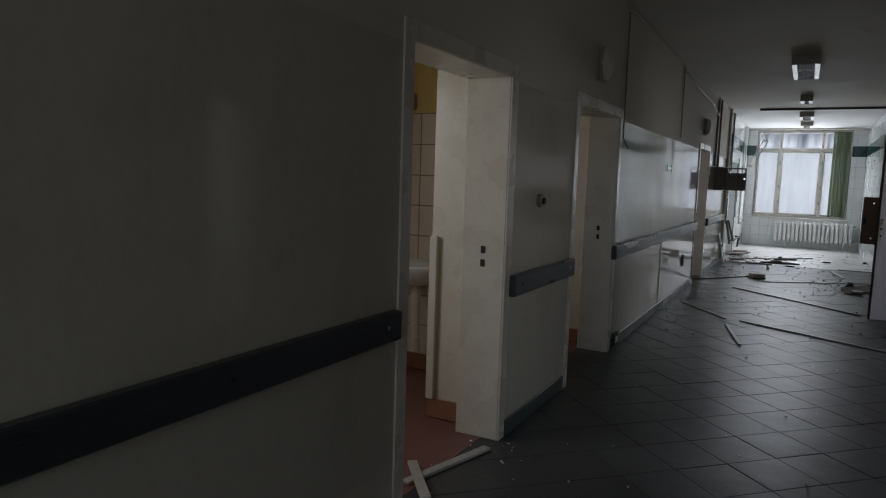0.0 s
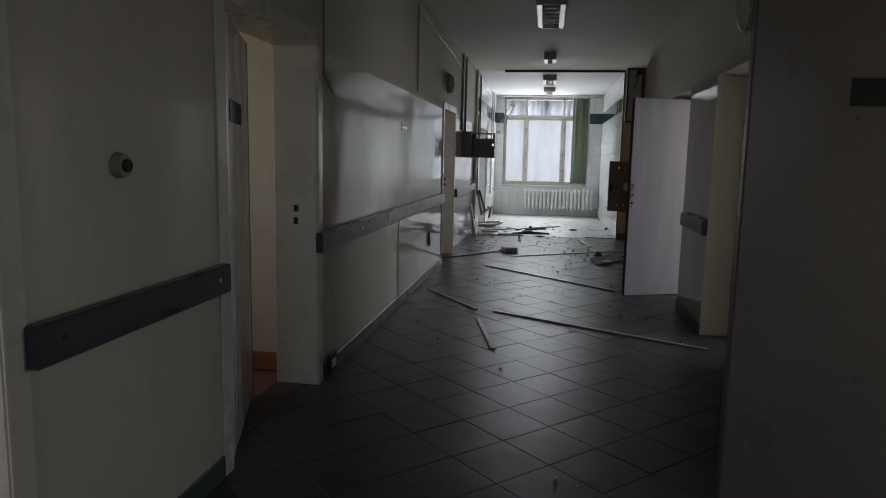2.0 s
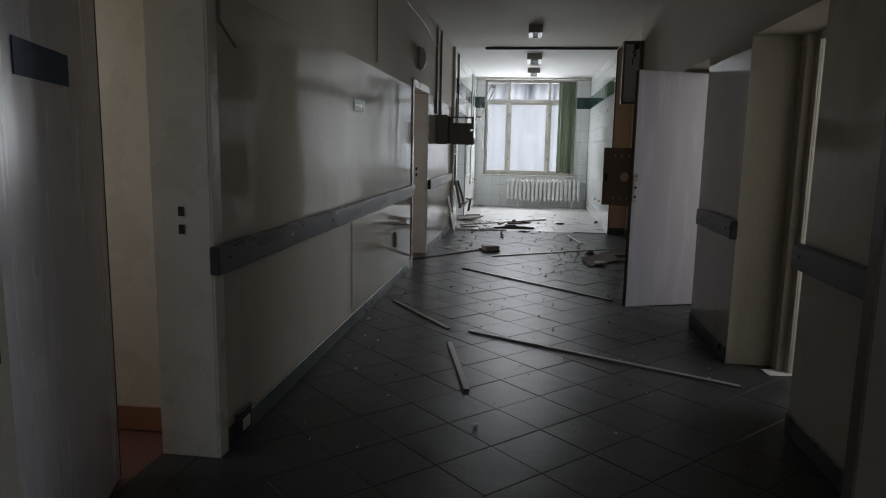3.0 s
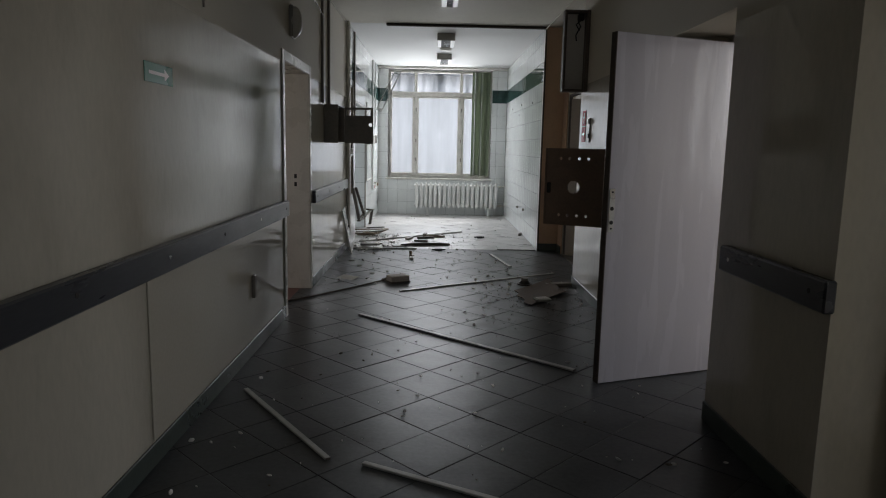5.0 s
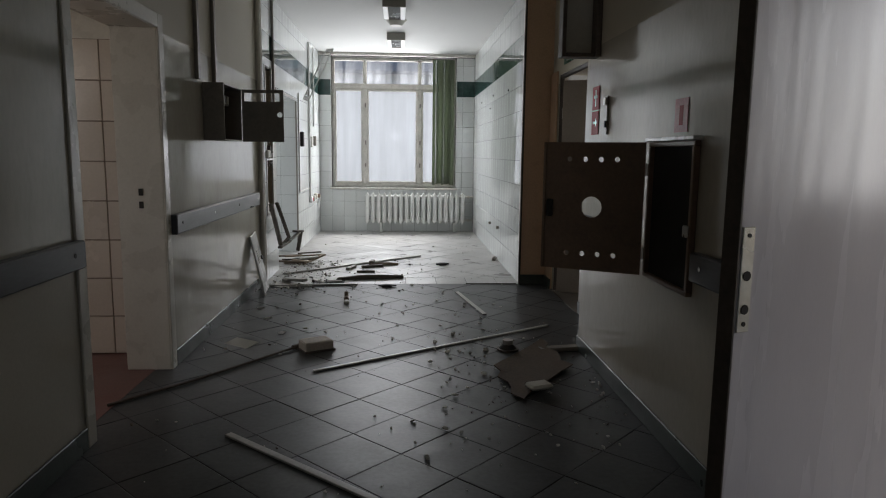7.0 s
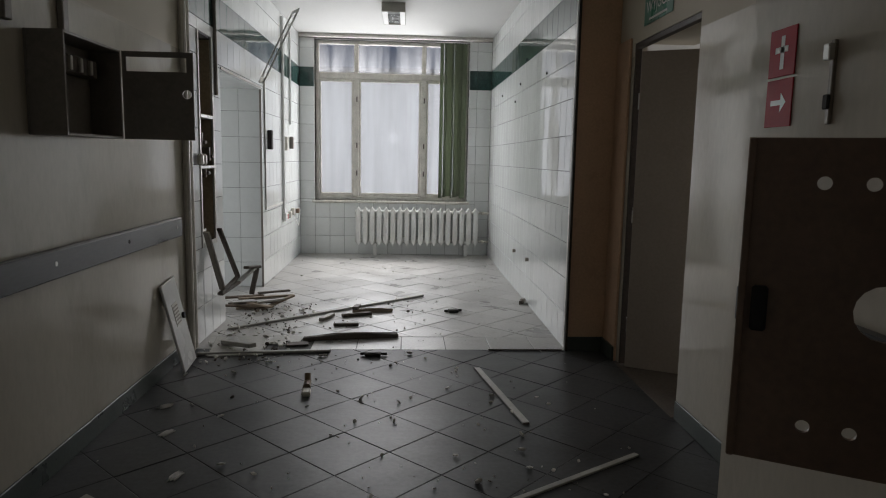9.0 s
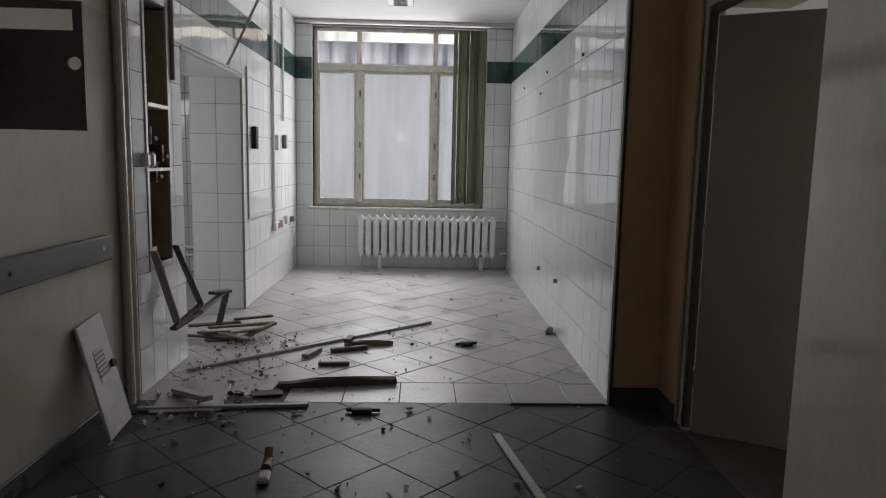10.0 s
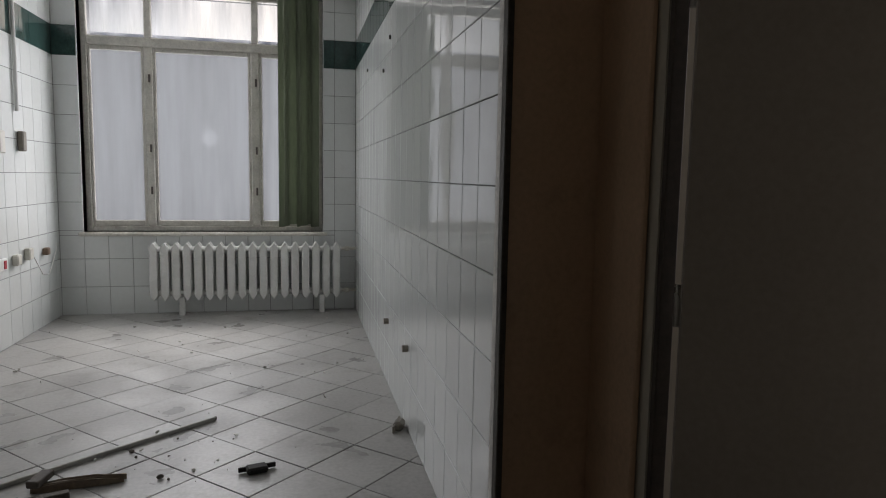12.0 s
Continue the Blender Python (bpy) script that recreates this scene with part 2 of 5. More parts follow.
M_LAMPBODY = mat("dull_lamp_housing", (0.33, 0.31, 0.27), 0.5, var=0.1)
M_BROWNSTRIP = mat("broken_plaster_edge", (0.06, 0.05, 0.04), 0.9, var=0.4, scale=20, bump=0.5)
M_FACADE = mat("pale_render_facade", (0.55, 0.55, 0.54), 0.9, var=0.1, scale=0.6)
M_ROOF = mat("blue_grey_roof_edge", (0.3, 0.31, 0.37), 0.7, var=0.2, scale=0.8)
M_GROUND = mat("yard_ground", (0.12, 0.12, 0.1), 0.9, var=0.2, scale=0.5)
M_GLASS_LOW = dirty_glass("milky_streaked_glass", 0.6, (0.19, 0.197, 0.206), 0.165, 0.4)
M_GLASS_TOP = dirty_glass("streaked_glass", 0.28, (0.20, 0.205, 0.215), 0.97, 0.95)


# ---- building helpers ----
def box(bm, x0, x1, y0, y1, z0, z1, bevel=0.0, m=None, seg=1):
    r = bmesh.ops.create_cube(bm, size=1)
    vs = r["verts"]
    sx, sy, sz = x1 - x0, y1 - y0, z1 - z0
    for v in vs:
        v.co = Vector(((x0 + x1) / 2 + v.co.x * sx, (y0 + y1) / 2 + v.co.y * sy, (z0 + z1) / 2 + v.co.z * sz))
    if bevel:
        es = list({e for v in vs for e in v.link_edges})
        r = bmesh.ops.bevel(bm, geom=es, offset=min(bevel, 0.45 * min(abs(sx), abs(sy), abs(sz))), segments=seg, affect="EDGES")
        vs = list({v for f in r["faces"] for v in f.verts} | {v for v in vs if v.is_valid})
    if m is not None:
        bmesh.ops.transform(bm, matrix=m, verts=vs)
    return vs


def cyl(bm, a, b, r, r2=None, n=14, caps=True):
    a, b = Vector(a), Vector(b)
    d = b - a
    m = Matrix.Translation((a + b) / 2) @ d.to_track_quat("Z", "Y").to_matrix().to_4x4()
    return bmesh.ops.create_cone(bm, cap_ends=caps, segments=n, radius1=r, radius2=r if r2 is None else r2, depth=d.length, matrix=m)["verts"]


def tube(bm, points, r, n=6):
    for a, b in zip(points, points[1:]):
        cyl(bm, a, b, r, n=n)


def mesh_of(name, bm, material):
    me = bpy.data.meshes.new(name)
    bm.to_mesh(me)
    bm.free()
    me.materials.append(material)
    return me


def part(name, bm, material, parent=None, label="", smooth=False):
    me = mesh_of(name, bm, material)
    if smooth:
        for p in me.polygons:
            p.use_smooth = True
    ob = new(name, me)
    if parent is not None:
        ob.parent = parent
    if label:
        tagged(ob, label)
    return ob


def thing(name, m, label, category, group="", kind=""):
    ob = new(name)
    ob.empty_display_size = 0.1
    ob.matrix_world = m
    return tagged(ob, label, category, group, kind)


def boxes(*rows, bevel=0.0):
    bm = bmesh.new()
    for r in rows:
        box(bm, *r, bevel=bevel)
    return bm


def structure(name, bm, material, label, category):
    return tagged(part(name, bm, material), label, category, kind="structure")


def wall_x(x0, x1, y0, y1, z0, z1, holes):
    """Boxes of a wall along y between x0 and x1 with holes (ya, yb, za, zb), in order."""
    bm = bmesh.new()
    y = y0
    for ya, yb, za, zb in holes:
        if ya > y:
            box(bm, x0, x1, y, ya, z0, z1)
        if za > z0:
            box(bm, x0, x1, ya, yb, z0, za)
        if zb < z1:
            box(bm, x0, x1, ya, yb, zb, z1)
        y = yb
    if y < y1:
        box(bm, x0, x1, y, y1, z0, z1)
    return bm


# ---- structure ----
D1, D2, D3 = (2.99, 4.10), (5.23, 6.45), (11.19, 12.31)     # left door openings along y
DH = 2.06

structure("wall_left", wall_x(XL - WT, XL, -3.0, YA, 0, ZC, [(D1[0], D1[1], 0, DH), (D2[0], D2[1], 0, DH), (D3[0], D3[1], 0, DH)]), M_WALL,
          "cream corridor wall, glossy oil paint below matt distemper", "wall")
structure("wall_left_tiled", boxes((XL - 0.435, XL, YA, 15.26, 0, ZC), (XL - 0.435, XL, 15.26, 15.59, 0, 0.69), (XL - 0.435, XL, 15.26, 15.59, 2.18, ZC),
                                   (XL - 0.435, XL - 0.25, 15.26, 15.59, 0.69, 2.18), (XL - 0.435, XL, 15.59, 15.82, 0, ZC), (XL - 0.435, XL, 15.82, 17.29, 2.0, ZC),
                                   (XL - 0.435, XL, 17.29, YB, 0, ZC)), M_TGROUT, "tiled room wall with an open shaft and a passage", "wall")
# right wall: piers in the corridor plane, doors set back in recesses
R1, R2, R3, R4 = (4.40, 5.46), (7.15, 8.22), (9.22, 10.08), (12.66, YA)
structure("wall_right", boxes((XR, 2.4, -3, R1[0], 0, ZC), (XR, 2.4, R1[1], R2[0], 0, ZC), (XR, 2.4, R2[1], R3[0], 0, ZC), (XR, 2.4, R3[1], R4[0], 0, ZC),
                              (XR, XQ, *R1, 2.07, ZC), (XR, XQ, *R2, 2.07, ZC), (XR, XQ, *R3, 2.07, ZC)), M_WALL,
          "cream corridor wall with deep door recesses", "wall")
structure("wall_right_recess", boxes((XQ, 2.4, R1[0], R1[1], 2.07, ZC), (XQ, 2.4, R2[0], R2[0] + 0.12, 0, 2.07), (XQ, 2.4, R2[1] - 0.10, R2[1], 0, 2.07), (XQ, 2.4, *R2, 2.07, ZC),
                                     (XQ, 2.4, *R3, 2.07, ZC), (XQ, 2.4, R4[0], 13.73, 0, ZC), (XQ, 2.4, 13.73, 14.70, 2.08, ZC), (XQ, 2.1, 14.70, YA, 0, ZC)), M_WALL,
          "cream back wall of the door recesses", "wall")
structure("pilaster_ochre", boxes((XR, 2.1, YA, 15.06, 0, ZC), (2.0, XQ - 0.003, 14.74, YA, 0, 2.12), bevel=0.004), M_OCHRE, "ochre brown painted pilaster beside the tiled room", "wall")
structure("wall_right_tiled", boxes((XR, 2.1, 15.06, YB, 0, ZC)), M_TGROUT, "tiled wall of the end room", "wall")
WX0, WX1, WZ0, WZ1 = -0.665, 1.425, 0.745, 2.90
structure("wall_end", boxes((-1.4, WX0, YB, YB + 0.4, 0, ZC), (WX1, 2.4, YB, YB + 0.4, 0, ZC), (WX0, WX1, YB, YB + 0.4, 0, WZ0), (WX0, WX1, YB, YB + 0.4, WZ1, ZC)), M_TGROUT,
          "end wall with the big window", "wall")
# unseen wall; its opening is made up for the added fill lamp
structure("wall_back", boxes((XL - WT, -0.6, -3.2, -3.0, 0, ZC), (1.4, 2.4, -3.2, -3.0, 0, ZC), (-0.6, 1.4, -3.2, -3.0, 0, 0.9), (-0.6, 1.4, -3.2, -3.0, 2.5, ZC)), M_WALL, "cream wall closing the corridor", "wall")
structure("ceiling", boxes((-3.6, 5.0, -3.2, YA, ZC, ZC + 0.2)), M_CEIL, "stained cream corridor ceiling", "ceiling")
structure("ceiling_tiled_room", boxes((-3.6, 5.0, YA, YB + 0.4, ZC, ZC + 0.2)), M_CEIL_ROOM, "white ceiling of the tiled room", "ceiling")
structure("ceiling_lip", boxes((-0.36, XR, YA - 0.05, YA, ZC - 0.035, ZC - 0.002), bevel=0.006), M_BROWNSTRIP, "dark broken track across the ceiling", "trim")

# side rooms behind the doors
structure("wall_washroom", boxes((-2.52, -2.4, 1.5, 2.35, 0, ZC), (-2.52, -2.4, 3.45, 5.15, 0, ZC), (-2.52, -2.4, 2.35, 3.45, 0, 1.1), (-2.52, -2.4, 2.35, 3.45, 2.3, ZC),
                                 (-2.4, XL - WT, 1.38, 1.5, 0, ZC), (-2.4, XL - WT, 5.05, 5.15, 0, ZC)), M_YELLOW, "washroom walls, yellow above cream tiles", "wall")
structure("wall_washroom_stub", boxes((-1.41, XL - WT, 4.2, 5.05, 0, ZC)), M_FRAME, "cream enamelled wall stub beside the washroom door", "wall")
structure("wall_second_room", boxes((-2.72, -2.6, 5.15, 5.42, 0, ZC), (-2.72, -2.6, 6.08, 6.75, 0, ZC), (-2.72, -2.6, 5.42, 6.08, 0, 1.15), (-2.72, -2.6, 5.42, 6.08, 2.25, ZC), (-2.6, XL - WT, 6.63, 6.75, 0, ZC)), M_FRAME, "cream walls of a small side room", "wall")
structure("wall_third_room", boxes((-2.92, -2.8, 9.0, 10.05, 0, ZC), (-2.92, -2.8, 11.15, 12.75, 0, ZC), (-2.92, -2.8, 10.05, 11.15, 0, 1.1), (-2.92, -2.8, 10.05, 11.15, 2.3, ZC),
                                   (-2.8, XL - WT, 8.9, 9.0, 0, ZC), (-2.8, XL - WT, 12.63, 12.75, 0, ZC)), M_FRAME, "walls of a tiled side room", "wall")
structure("wall_tiled_side_room", boxes((-3.42, -3.3, 15.5, 15.72, 0, ZC), (-3.42, -3.3, 16.9, 19.4, 0, ZC), (-3.42, -3.3, 15.72, 16.9, 0, 1.0), (-3.42, -3.3, 15.72, 16.9, 2.25, ZC),
                                        (-3.3, XL - 0.435, 15.5, 15.62, 0, ZC), (-3.3, XL - 0.435, 19.2, 19.4, 0, ZC)), M_TILE, "white walls of a room off the tiled room", "wall")
structure("wall_bathroom", boxes((4.6, 4.72, 8.2, 8.65, 0, ZC), (4.6, 4.72, 9.95, 10.3, 0, ZC), (4.6, 4.72, 8.65, 9.95, 0, 1.0), (4.6, 4.72, 8.65, 9.95, 2.4, ZC),
                                 (2.4, 4.6, 8.2, 8.32, 0, ZC), (2.4, 4.6, 10.085, 10.3, 0, ZC)), M_FRAME, "walls of a tiled bathroom", "wall")
structure("wall_stair_room", boxes((4.6, 4.72, 13.2, 14.1, 0, ZC), (4.6, 4.72, 15.5, 16.2, 0, ZC), (4.6, 4.72, 14.1, 15.5, 0, 1.05), (4.6, 4.72, 14.1, 15.5, 2.5, ZC),
                                   (2.4, 4.6, 13.2, 13.32, 0, ZC), (2.1, 4.6, 16.05, 16.2, 0, ZC)), M_CEIL_ROOM, "pale walls of the room behind the door", "wall")
# unseen rooms, made up with openings for the two added fill lamps
structure("wall_near_room", boxes((4.6, 4.72, 3.6, 4.55, 0, ZC), (4.6, 4.72, 6.25, 6.55, 0, ZC), (4.6, 4.72, 7.85, 8.2, 0, ZC), (4.6, 4.72, 4.55, 6.25, 0, 0.95), (4.6, 4.72, 4.55, 6.25, 2.45, ZC), (4.6, 4.72, 6.55, 7.85, 0, 0.95), (4.6, 4.72, 6.55, 7.85, 2.45, ZC),
                                 (2.4, 4.6, 3.6, 3.72, 0, ZC), (2.4, 4.6, 6.3, 6.42, 0, ZC)), M_CEIL_ROOM, "pale walls of the rooms behind the near doors", "wall")

# ---- floor ----
floor = structure("floor", boxes((XL - WT, XQ + 0.4, -3.2, YB + 0.3, -0.2, -0.0035)), M_GROUT, "tiled floor, dark in the corridor, pale in the end room", "floor")
structure("floor_side_rooms", boxes((-3.5, XL - WT, 1.3, 12.8, -0.2, -0.006)), M_REDFLOOR, "red lino floor of the side rooms", "floor")
structure("floor_door_sills", boxes((XL - WT, XL - 0.1, *D1, -0.008, 0.002), (XL - WT, XL - 0.1, *D3, -0.008, 0.002)), M_REDFLOOR, "red lino in the doorways", "floor")
structure("floor_sill_second", boxes((XL - WT, XL - 0.1, *D2, -0.008, 0.002)), M_FLOOR_C, "dark worn sill of the second doorway", "floor")
structure("floor_rooms_right", boxes((2.43, 4.7, 3.6, 16.2, -0.2, -0.004), (-3.4, XL - 0.435, 15.5, 19.4, -0.2, -0.004)), M_FLOOR_R, "pale floor of the rooms beside", "floor")
structure("floor_threshold_board", boxes((XQ - 0.02, 2.42, 13.73, 14.72, -0.008, 0.004)), M_WOODDARK, "dark worn boards in the doorway", "floor")


# ---- outside ----
structure("ground", boxes((-400, 400, 20.6, 900, -0.6, -0.5)), M_GROUND, "yard ground outside the window", "ground")
annex = thing("neighbouring_building", pose(0, 34, -0.5), "pale rendered building with a dark roof edge across the yard", "building")
part("wall", boxes((-14, 14, 0, 8, 0, 4.75)), M_FACADE, annex)
part("roof", boxes((-14.6, 14.6, -0.7, 8.6, 4.75, 5.5), bevel=0.05), M_ROOF, annex, "blue-grey roof edge")

# ---- doors ----
def door_frame(name, x0, x1, y0, y1, h, lip, fm=None):
    """Steel frame lining an opening in a wall along y; lip: the side (+1, -1) of the architrave in x."""
    xf0, xf1 = (x1, x1 + 0.012) if lip > 0 else (x0 - 0.012, x0)
    d = thing(name, pose(0, 0, 0), "cream enamelled steel door frame in the wall", "door frame", kind="structure")
    w = 0.045
    fm = fm or M_FRAME
    part("jamb", boxes((x0, x1, y0, y0 + w, 0, h), (xf0, xf1, y0 - 0.035, y0 + w, 0, h + 0.035), bevel=0.004), fm, d)
    part("jamb", boxes((x0, x1, y1 - w, y1, 0, h), (xf0, xf1, y1 - w, y1 + 0.035, 0, h + 0.035), bevel=0.004), fm, d)
    part("head", boxes((x0, x1, y0 + w, y1 - w, h - w, h), (xf0, xf1, y0 + w, y1 - w, h - w, h + 0.035), bevel=0.004), fm, d)
    return d


def strike(d, x, y):
    # nothing is cut: dark patches carry the shade of the strike holes
    part("strike_plate", boxes((x - 0.012, x + 0.012, y - 0.004, y, 1.06, 1.10), (x - 0.012, x + 0.012, y - 0.004, y, 0.985, 1.025)), M_DARK, d, "dark patches painted as the shade of strike holes")


for i, (a, b) in enumerate((D1, D2, D3)):
    d = door_frame("door_%d" % (i + 1), XL - WT + 0.003, XL - 0.001, a, b, DH, 1)
    strike(d, XL - 0.13, b - 0.045)
door_frame("door_4", XQ + 0.06, XQ + 0.2, R3[0] + 0.005, R3[1] - 0.005, 2.07, -1)
d5 = thing("door_5", pose(0, 0, 0), "thin dark steel frame of the doorway", "door frame", kind="structure")
part("jamb", boxes((XQ + 0.002, XQ + 0.04, 14.676, 14.698, 0, 2.078), bevel=0.003), M_EDGE, d5)
part("head", boxes((XQ + 0.002, XQ + 0.04, 13.732, 14.675, 2.045, 2.078), bevel=0.003), M_EDGE, d5)
door_frame("door_6", XQ + 0.06, XQ + 0.2, R2[0] + 0.13, R2[1] - 0.11, 2.07, -1)


def door_leaf(name, hinge, angle, w, material, label, h=2.0, lock=True, lock_side=1):
    """Flush leaf: runs from the hinge along its local x, turned by angle about z."""
    t = thing(name, pose(*hinge, 0, 0, angle), label, "door")
    part("panel", boxes((0.0, w, -0.022, 0.022, 0.006, h), bevel=0.003), material, t)
    part("edge_strip", boxes((w, w + 0.006, -0.024, 0.024, 0.006, h), bevel=0.001), M_EDGE, t, "worn brown edge strip")
    for z in (0.28, 1.0, 1.72):
        bm = bmesh.new()
        cyl(bm, (-0.006, 0.024, z - 0.05), (-0.006, 0.024, z + 0.05), 0.008, n=8)
        part("hinge", bm, M_STEEL, t)
    if lock:
        s = lock_side
        p = part("lock_plate", boxes((w - 0.044, w - 0.006, *sorted((s * 0.0222, s * 0.026)), 0.915, 1.165), bevel=0.002), M_STEEL, t, "worn steel lock plate without a handle")
        # solid dark discs on the plate, coloured like the shade in open holes
        for z0 in (1.05, 0.97, 0.935):
            bm = bmesh.new()
            cyl(bm, (w - 0.025, s * 0.0255, z0), (w - 0.025, s * 0.028, z0), 0.012 if z0 > 0.94 else 0.006, n=10)
            part("hole", bm, M_DARK, p)
        cyl_bm = bmesh.new()
        cyl(cyl_bm, (w - 0.025, s * 0.0255, 1.145), (w - 0.025, s * 0.028, 1.145), 0.005, n=8)
        part("screw", cyl_bm, M_DARK, p)
    return t


door_leaf("open_door", (2.095, 10.03, 0), 180 + 20.5, 0.855, M_LEAF, "open pale laminate door leaf with a bare lock plate", lock_side=1, h=2.03)
near = door_leaf("open_door_dark", (2.10, 5.43, 0), 180, 0.875, M_LEAFDARK, "open dark grey-brown laminate door leaf with a small plate", lock=False, h=2.03)
part("name_plate", boxes((0.28, 0.52, 0.0222, 0.026, 1.62, 1.725), bevel=0.001), M_DARK, near, "dark name plate")
ajar = door_leaf("ajar_door", (XL - 0.03, D2[0] + 0.052, 0), 90 + 19, 0.94, M_LEAF, "cream door leaf standing ajar with a blue plate", h=1.99, lock=False)
part("name_plate", boxes((0.165, 0.60, -0.026, -0.0222, 1.535, 1.635), bevel=0.001), M_BLUE, ajar, "dark blue name plate")
door_leaf("open_door_brown", (XQ + 0.022, 14.622, 0), -28, 1.2, M_LEAFBROWN, "brown-grey door leaf opened into the room", lock=False, h=2.02)


# ---- bumper rails ----
def rail(x_wall, side, y0, y1):
    r = thing("bumper_rail", pose(0, 0, 0), "dark wooden bumper rail screwed to the corridor wall", "wall rail", "bumper rails along the corridor")
    xs = sorted((x_wall + side * 0.002, x_wall + side * 0.048))
    part("board", boxes((*xs, y0, y1, 0.82, 0.94), bevel=0.007), M_RAIL, r)
    n = max(2, int((y1 - y0) / 0.75) + 1)
    for i in range(n):
        y = y0 + 0.1 + (y1 - y0 - 0.2) * i / (n - 1)
        bm = bmesh.new()
        x = x_wall + side * 0.048
        cyl(bm, (x - side * 0.001, y, 0.885), (x + side * 0.002, y, 0.885), 0.010, n=10)
        part("screw", bm, M_STEEL if i % 2 else M_DARK, r)


for y0, y1 in ((-2.9, D1[0] - 0.06), (D1[1] + 0.02, D2[0] - 0.02), (D2[1] - 0.08, D3[0] - 0.03), (D3[1] + 0.03, 14.72)):
    rail(XL, 1, y0, y1)
for y0, y1 in ((-2.9, R1[0] - 0.02), (R1[1] + 0.02, R2[0] + 0.03), (R2[1] - 0.03, R3[0] - 0.14), (11.66, 12.55)):
    rail(XR, -1, y0, y1)
rail(XR, -1, R3[1] + 0.02, 10.86)


# ---- skirting ----
def skirt(name, *rows):
    return structure(name, boxes(*rows, bevel=0.003), M_SKIRT, "dark green-grey tiled skirting", "baseboard")


k = 0.012
skirt("baseboard_left", (XL, XL + k, -3, D1[0] - 0.04, 0, 0.1), (XL, XL + k, D1[1] + 0.04, D2[0] - 0.04, 0, 0.1), (XL, XL + k, D2[1] + 0.04, D3[0] - 0.04, 0, 0.1), (XL, XL + k, D3[1] + 0.04, YA - 0.06, 0, 0.1))
skirt("baseboard_right", (XR - k, XR, -3, R1[0], 0, 0.1), (XR - k, XR, R1[1], R2[0], 0, 0.1), (XR - k, XR, R2[1], R3[0], 0, 0.1), (XR - k, XR, R3[1], R4[0], 0, 0.1),
      (XQ - k, XQ, R4[0], 13.72, 0, 0.1), (XR, XQ - 0.02, YA - k, YA, 0, 0.1), (XQ - 0.035, XQ - 0.02, 14.74, YA - k - 0.002, 0, 0.1))
structure("baseboard_washroom", boxes((-2.398, XL - 0.54, 5.038, 5.05, 0, 0.12), (-2.4, -2.388, 1.5, 5.036, 0, 0.12), (-1.41, XL - WT, 4.188, 4.2, 0, 0.12), (-1.6, XL - WT, 6.618, 6.63, 0, 0.12), (-2.6, -1.62, 6.618, 6.63, 0, 0.12), bevel=0.002),
          M_BROWNSK, "terracotta skirting of the side rooms", "baseboard")


# ---- tiled walls: joined tiles of the side rooms ----
def tile_field(bm, o, u, v, n, nu, nv, du, dv, t=0.008, gap=0.003, skip=None):
    o, u, v, n = Vector(o), Vector(u), Vector(v), Vector(n)
    for i in range(nu):
        for j in range(nv):
            if skip and skip(i, j):
                continue
            p = o + u * (i * du) + v * (j * dv)
            a = [p + u * gap + v * gap, p + u * (du - gap) + v * gap, p + u * (du - gap) + v * (dv - gap), p + u * gap + v * (dv - gap)]
            lo = [bm.verts.new(q) for q in a]
            c = sum(a, Vector()) / 4
            hi = [bm.verts.new(c + (q - c) * 0.985 + n * t) for q in a]
            bm.faces.new(hi)
            for kk in range(4):
                bm.faces.new((lo[kk], lo[(kk + 1) % 4], hi[(kk + 1) % 4], hi[kk]))
    bmesh.ops.recalc_face_normals(bm, faces=bm.faces)


def tiles_stuff(name, label, material, grout_rows, *fields):
    base = structure(name, boxes(*grout_rows), M_CGROUT, label, "wall tiles")
    for o, u, v, n, nu, nv, du, dv in fields:
        bm = bmesh.new()
        tile_field(bm, (0, 0, 0), u, v, n, 1, 1, du, dv)
        me = mesh_of("tile", bm, material)
        for i in range(nu):
            for j in range(nv):
                t = new("tile", me)
                t.parent = base
                t.location = Vector(o) + Vector(u) * (i * du) + Vector(v) * (j * dv)


tiles_stuff("tiling_washroom", "cream glazed tiles of the washroom", M_CTILE,
            [(-2.399, -2.394, 3.5, 5.04, 0.12, 1.94), (-2.39, -1.41, 5.044, 5.049, 0.12, 1.94)],
            ((-2.394, 3.5, 0.12), (0, 1, 0), (0, 0, 1), (1, 0, 0), 7, 8, 0.22, 0.227), ((-2.39, 5.044, 0.12), (1, 0, 0), (0, 0, 1), (0, -1, 0), 5, 8, 0.196, 0.227))
tiles_stuff("tiling_third_room", "pinkish cream tiles of the side room", M_CTILE,
            [(-2.75, XL - WT, 12.622, 12.629, 0.0, 2.0)],
            ((-2.75, 12.622, 0.0), (1, 0, 0), (0, 0, 1), (0, -1, 0), 8, 8, 0.2, 0.25))
tiles_stuff("tiling_bathroom", "cream tiles of the bathroom behind the open door", M_CTILE,
            [(2.225, 4.4, 10.072, 10.0785, 0.0, 2.0)],
            ((2.225, 10.072, 0.0), (1, 0, 0), (0, 0, 1), (0, -1, 0), 10, 8, 0.2, 0.25))

tiles_stuff("tiling_side_room", "white glazed tiles of the room off the passage", M_TILE,
            [(-3.29, XL - 0.437, 19.192, 19.199, 0.0, 2.5)],
            ((-3.29, 19.192, 0.0), (1, 0, 0), (0, 0, 1), (0, -1, 0), 9, 9, 0.215, 0.2528))
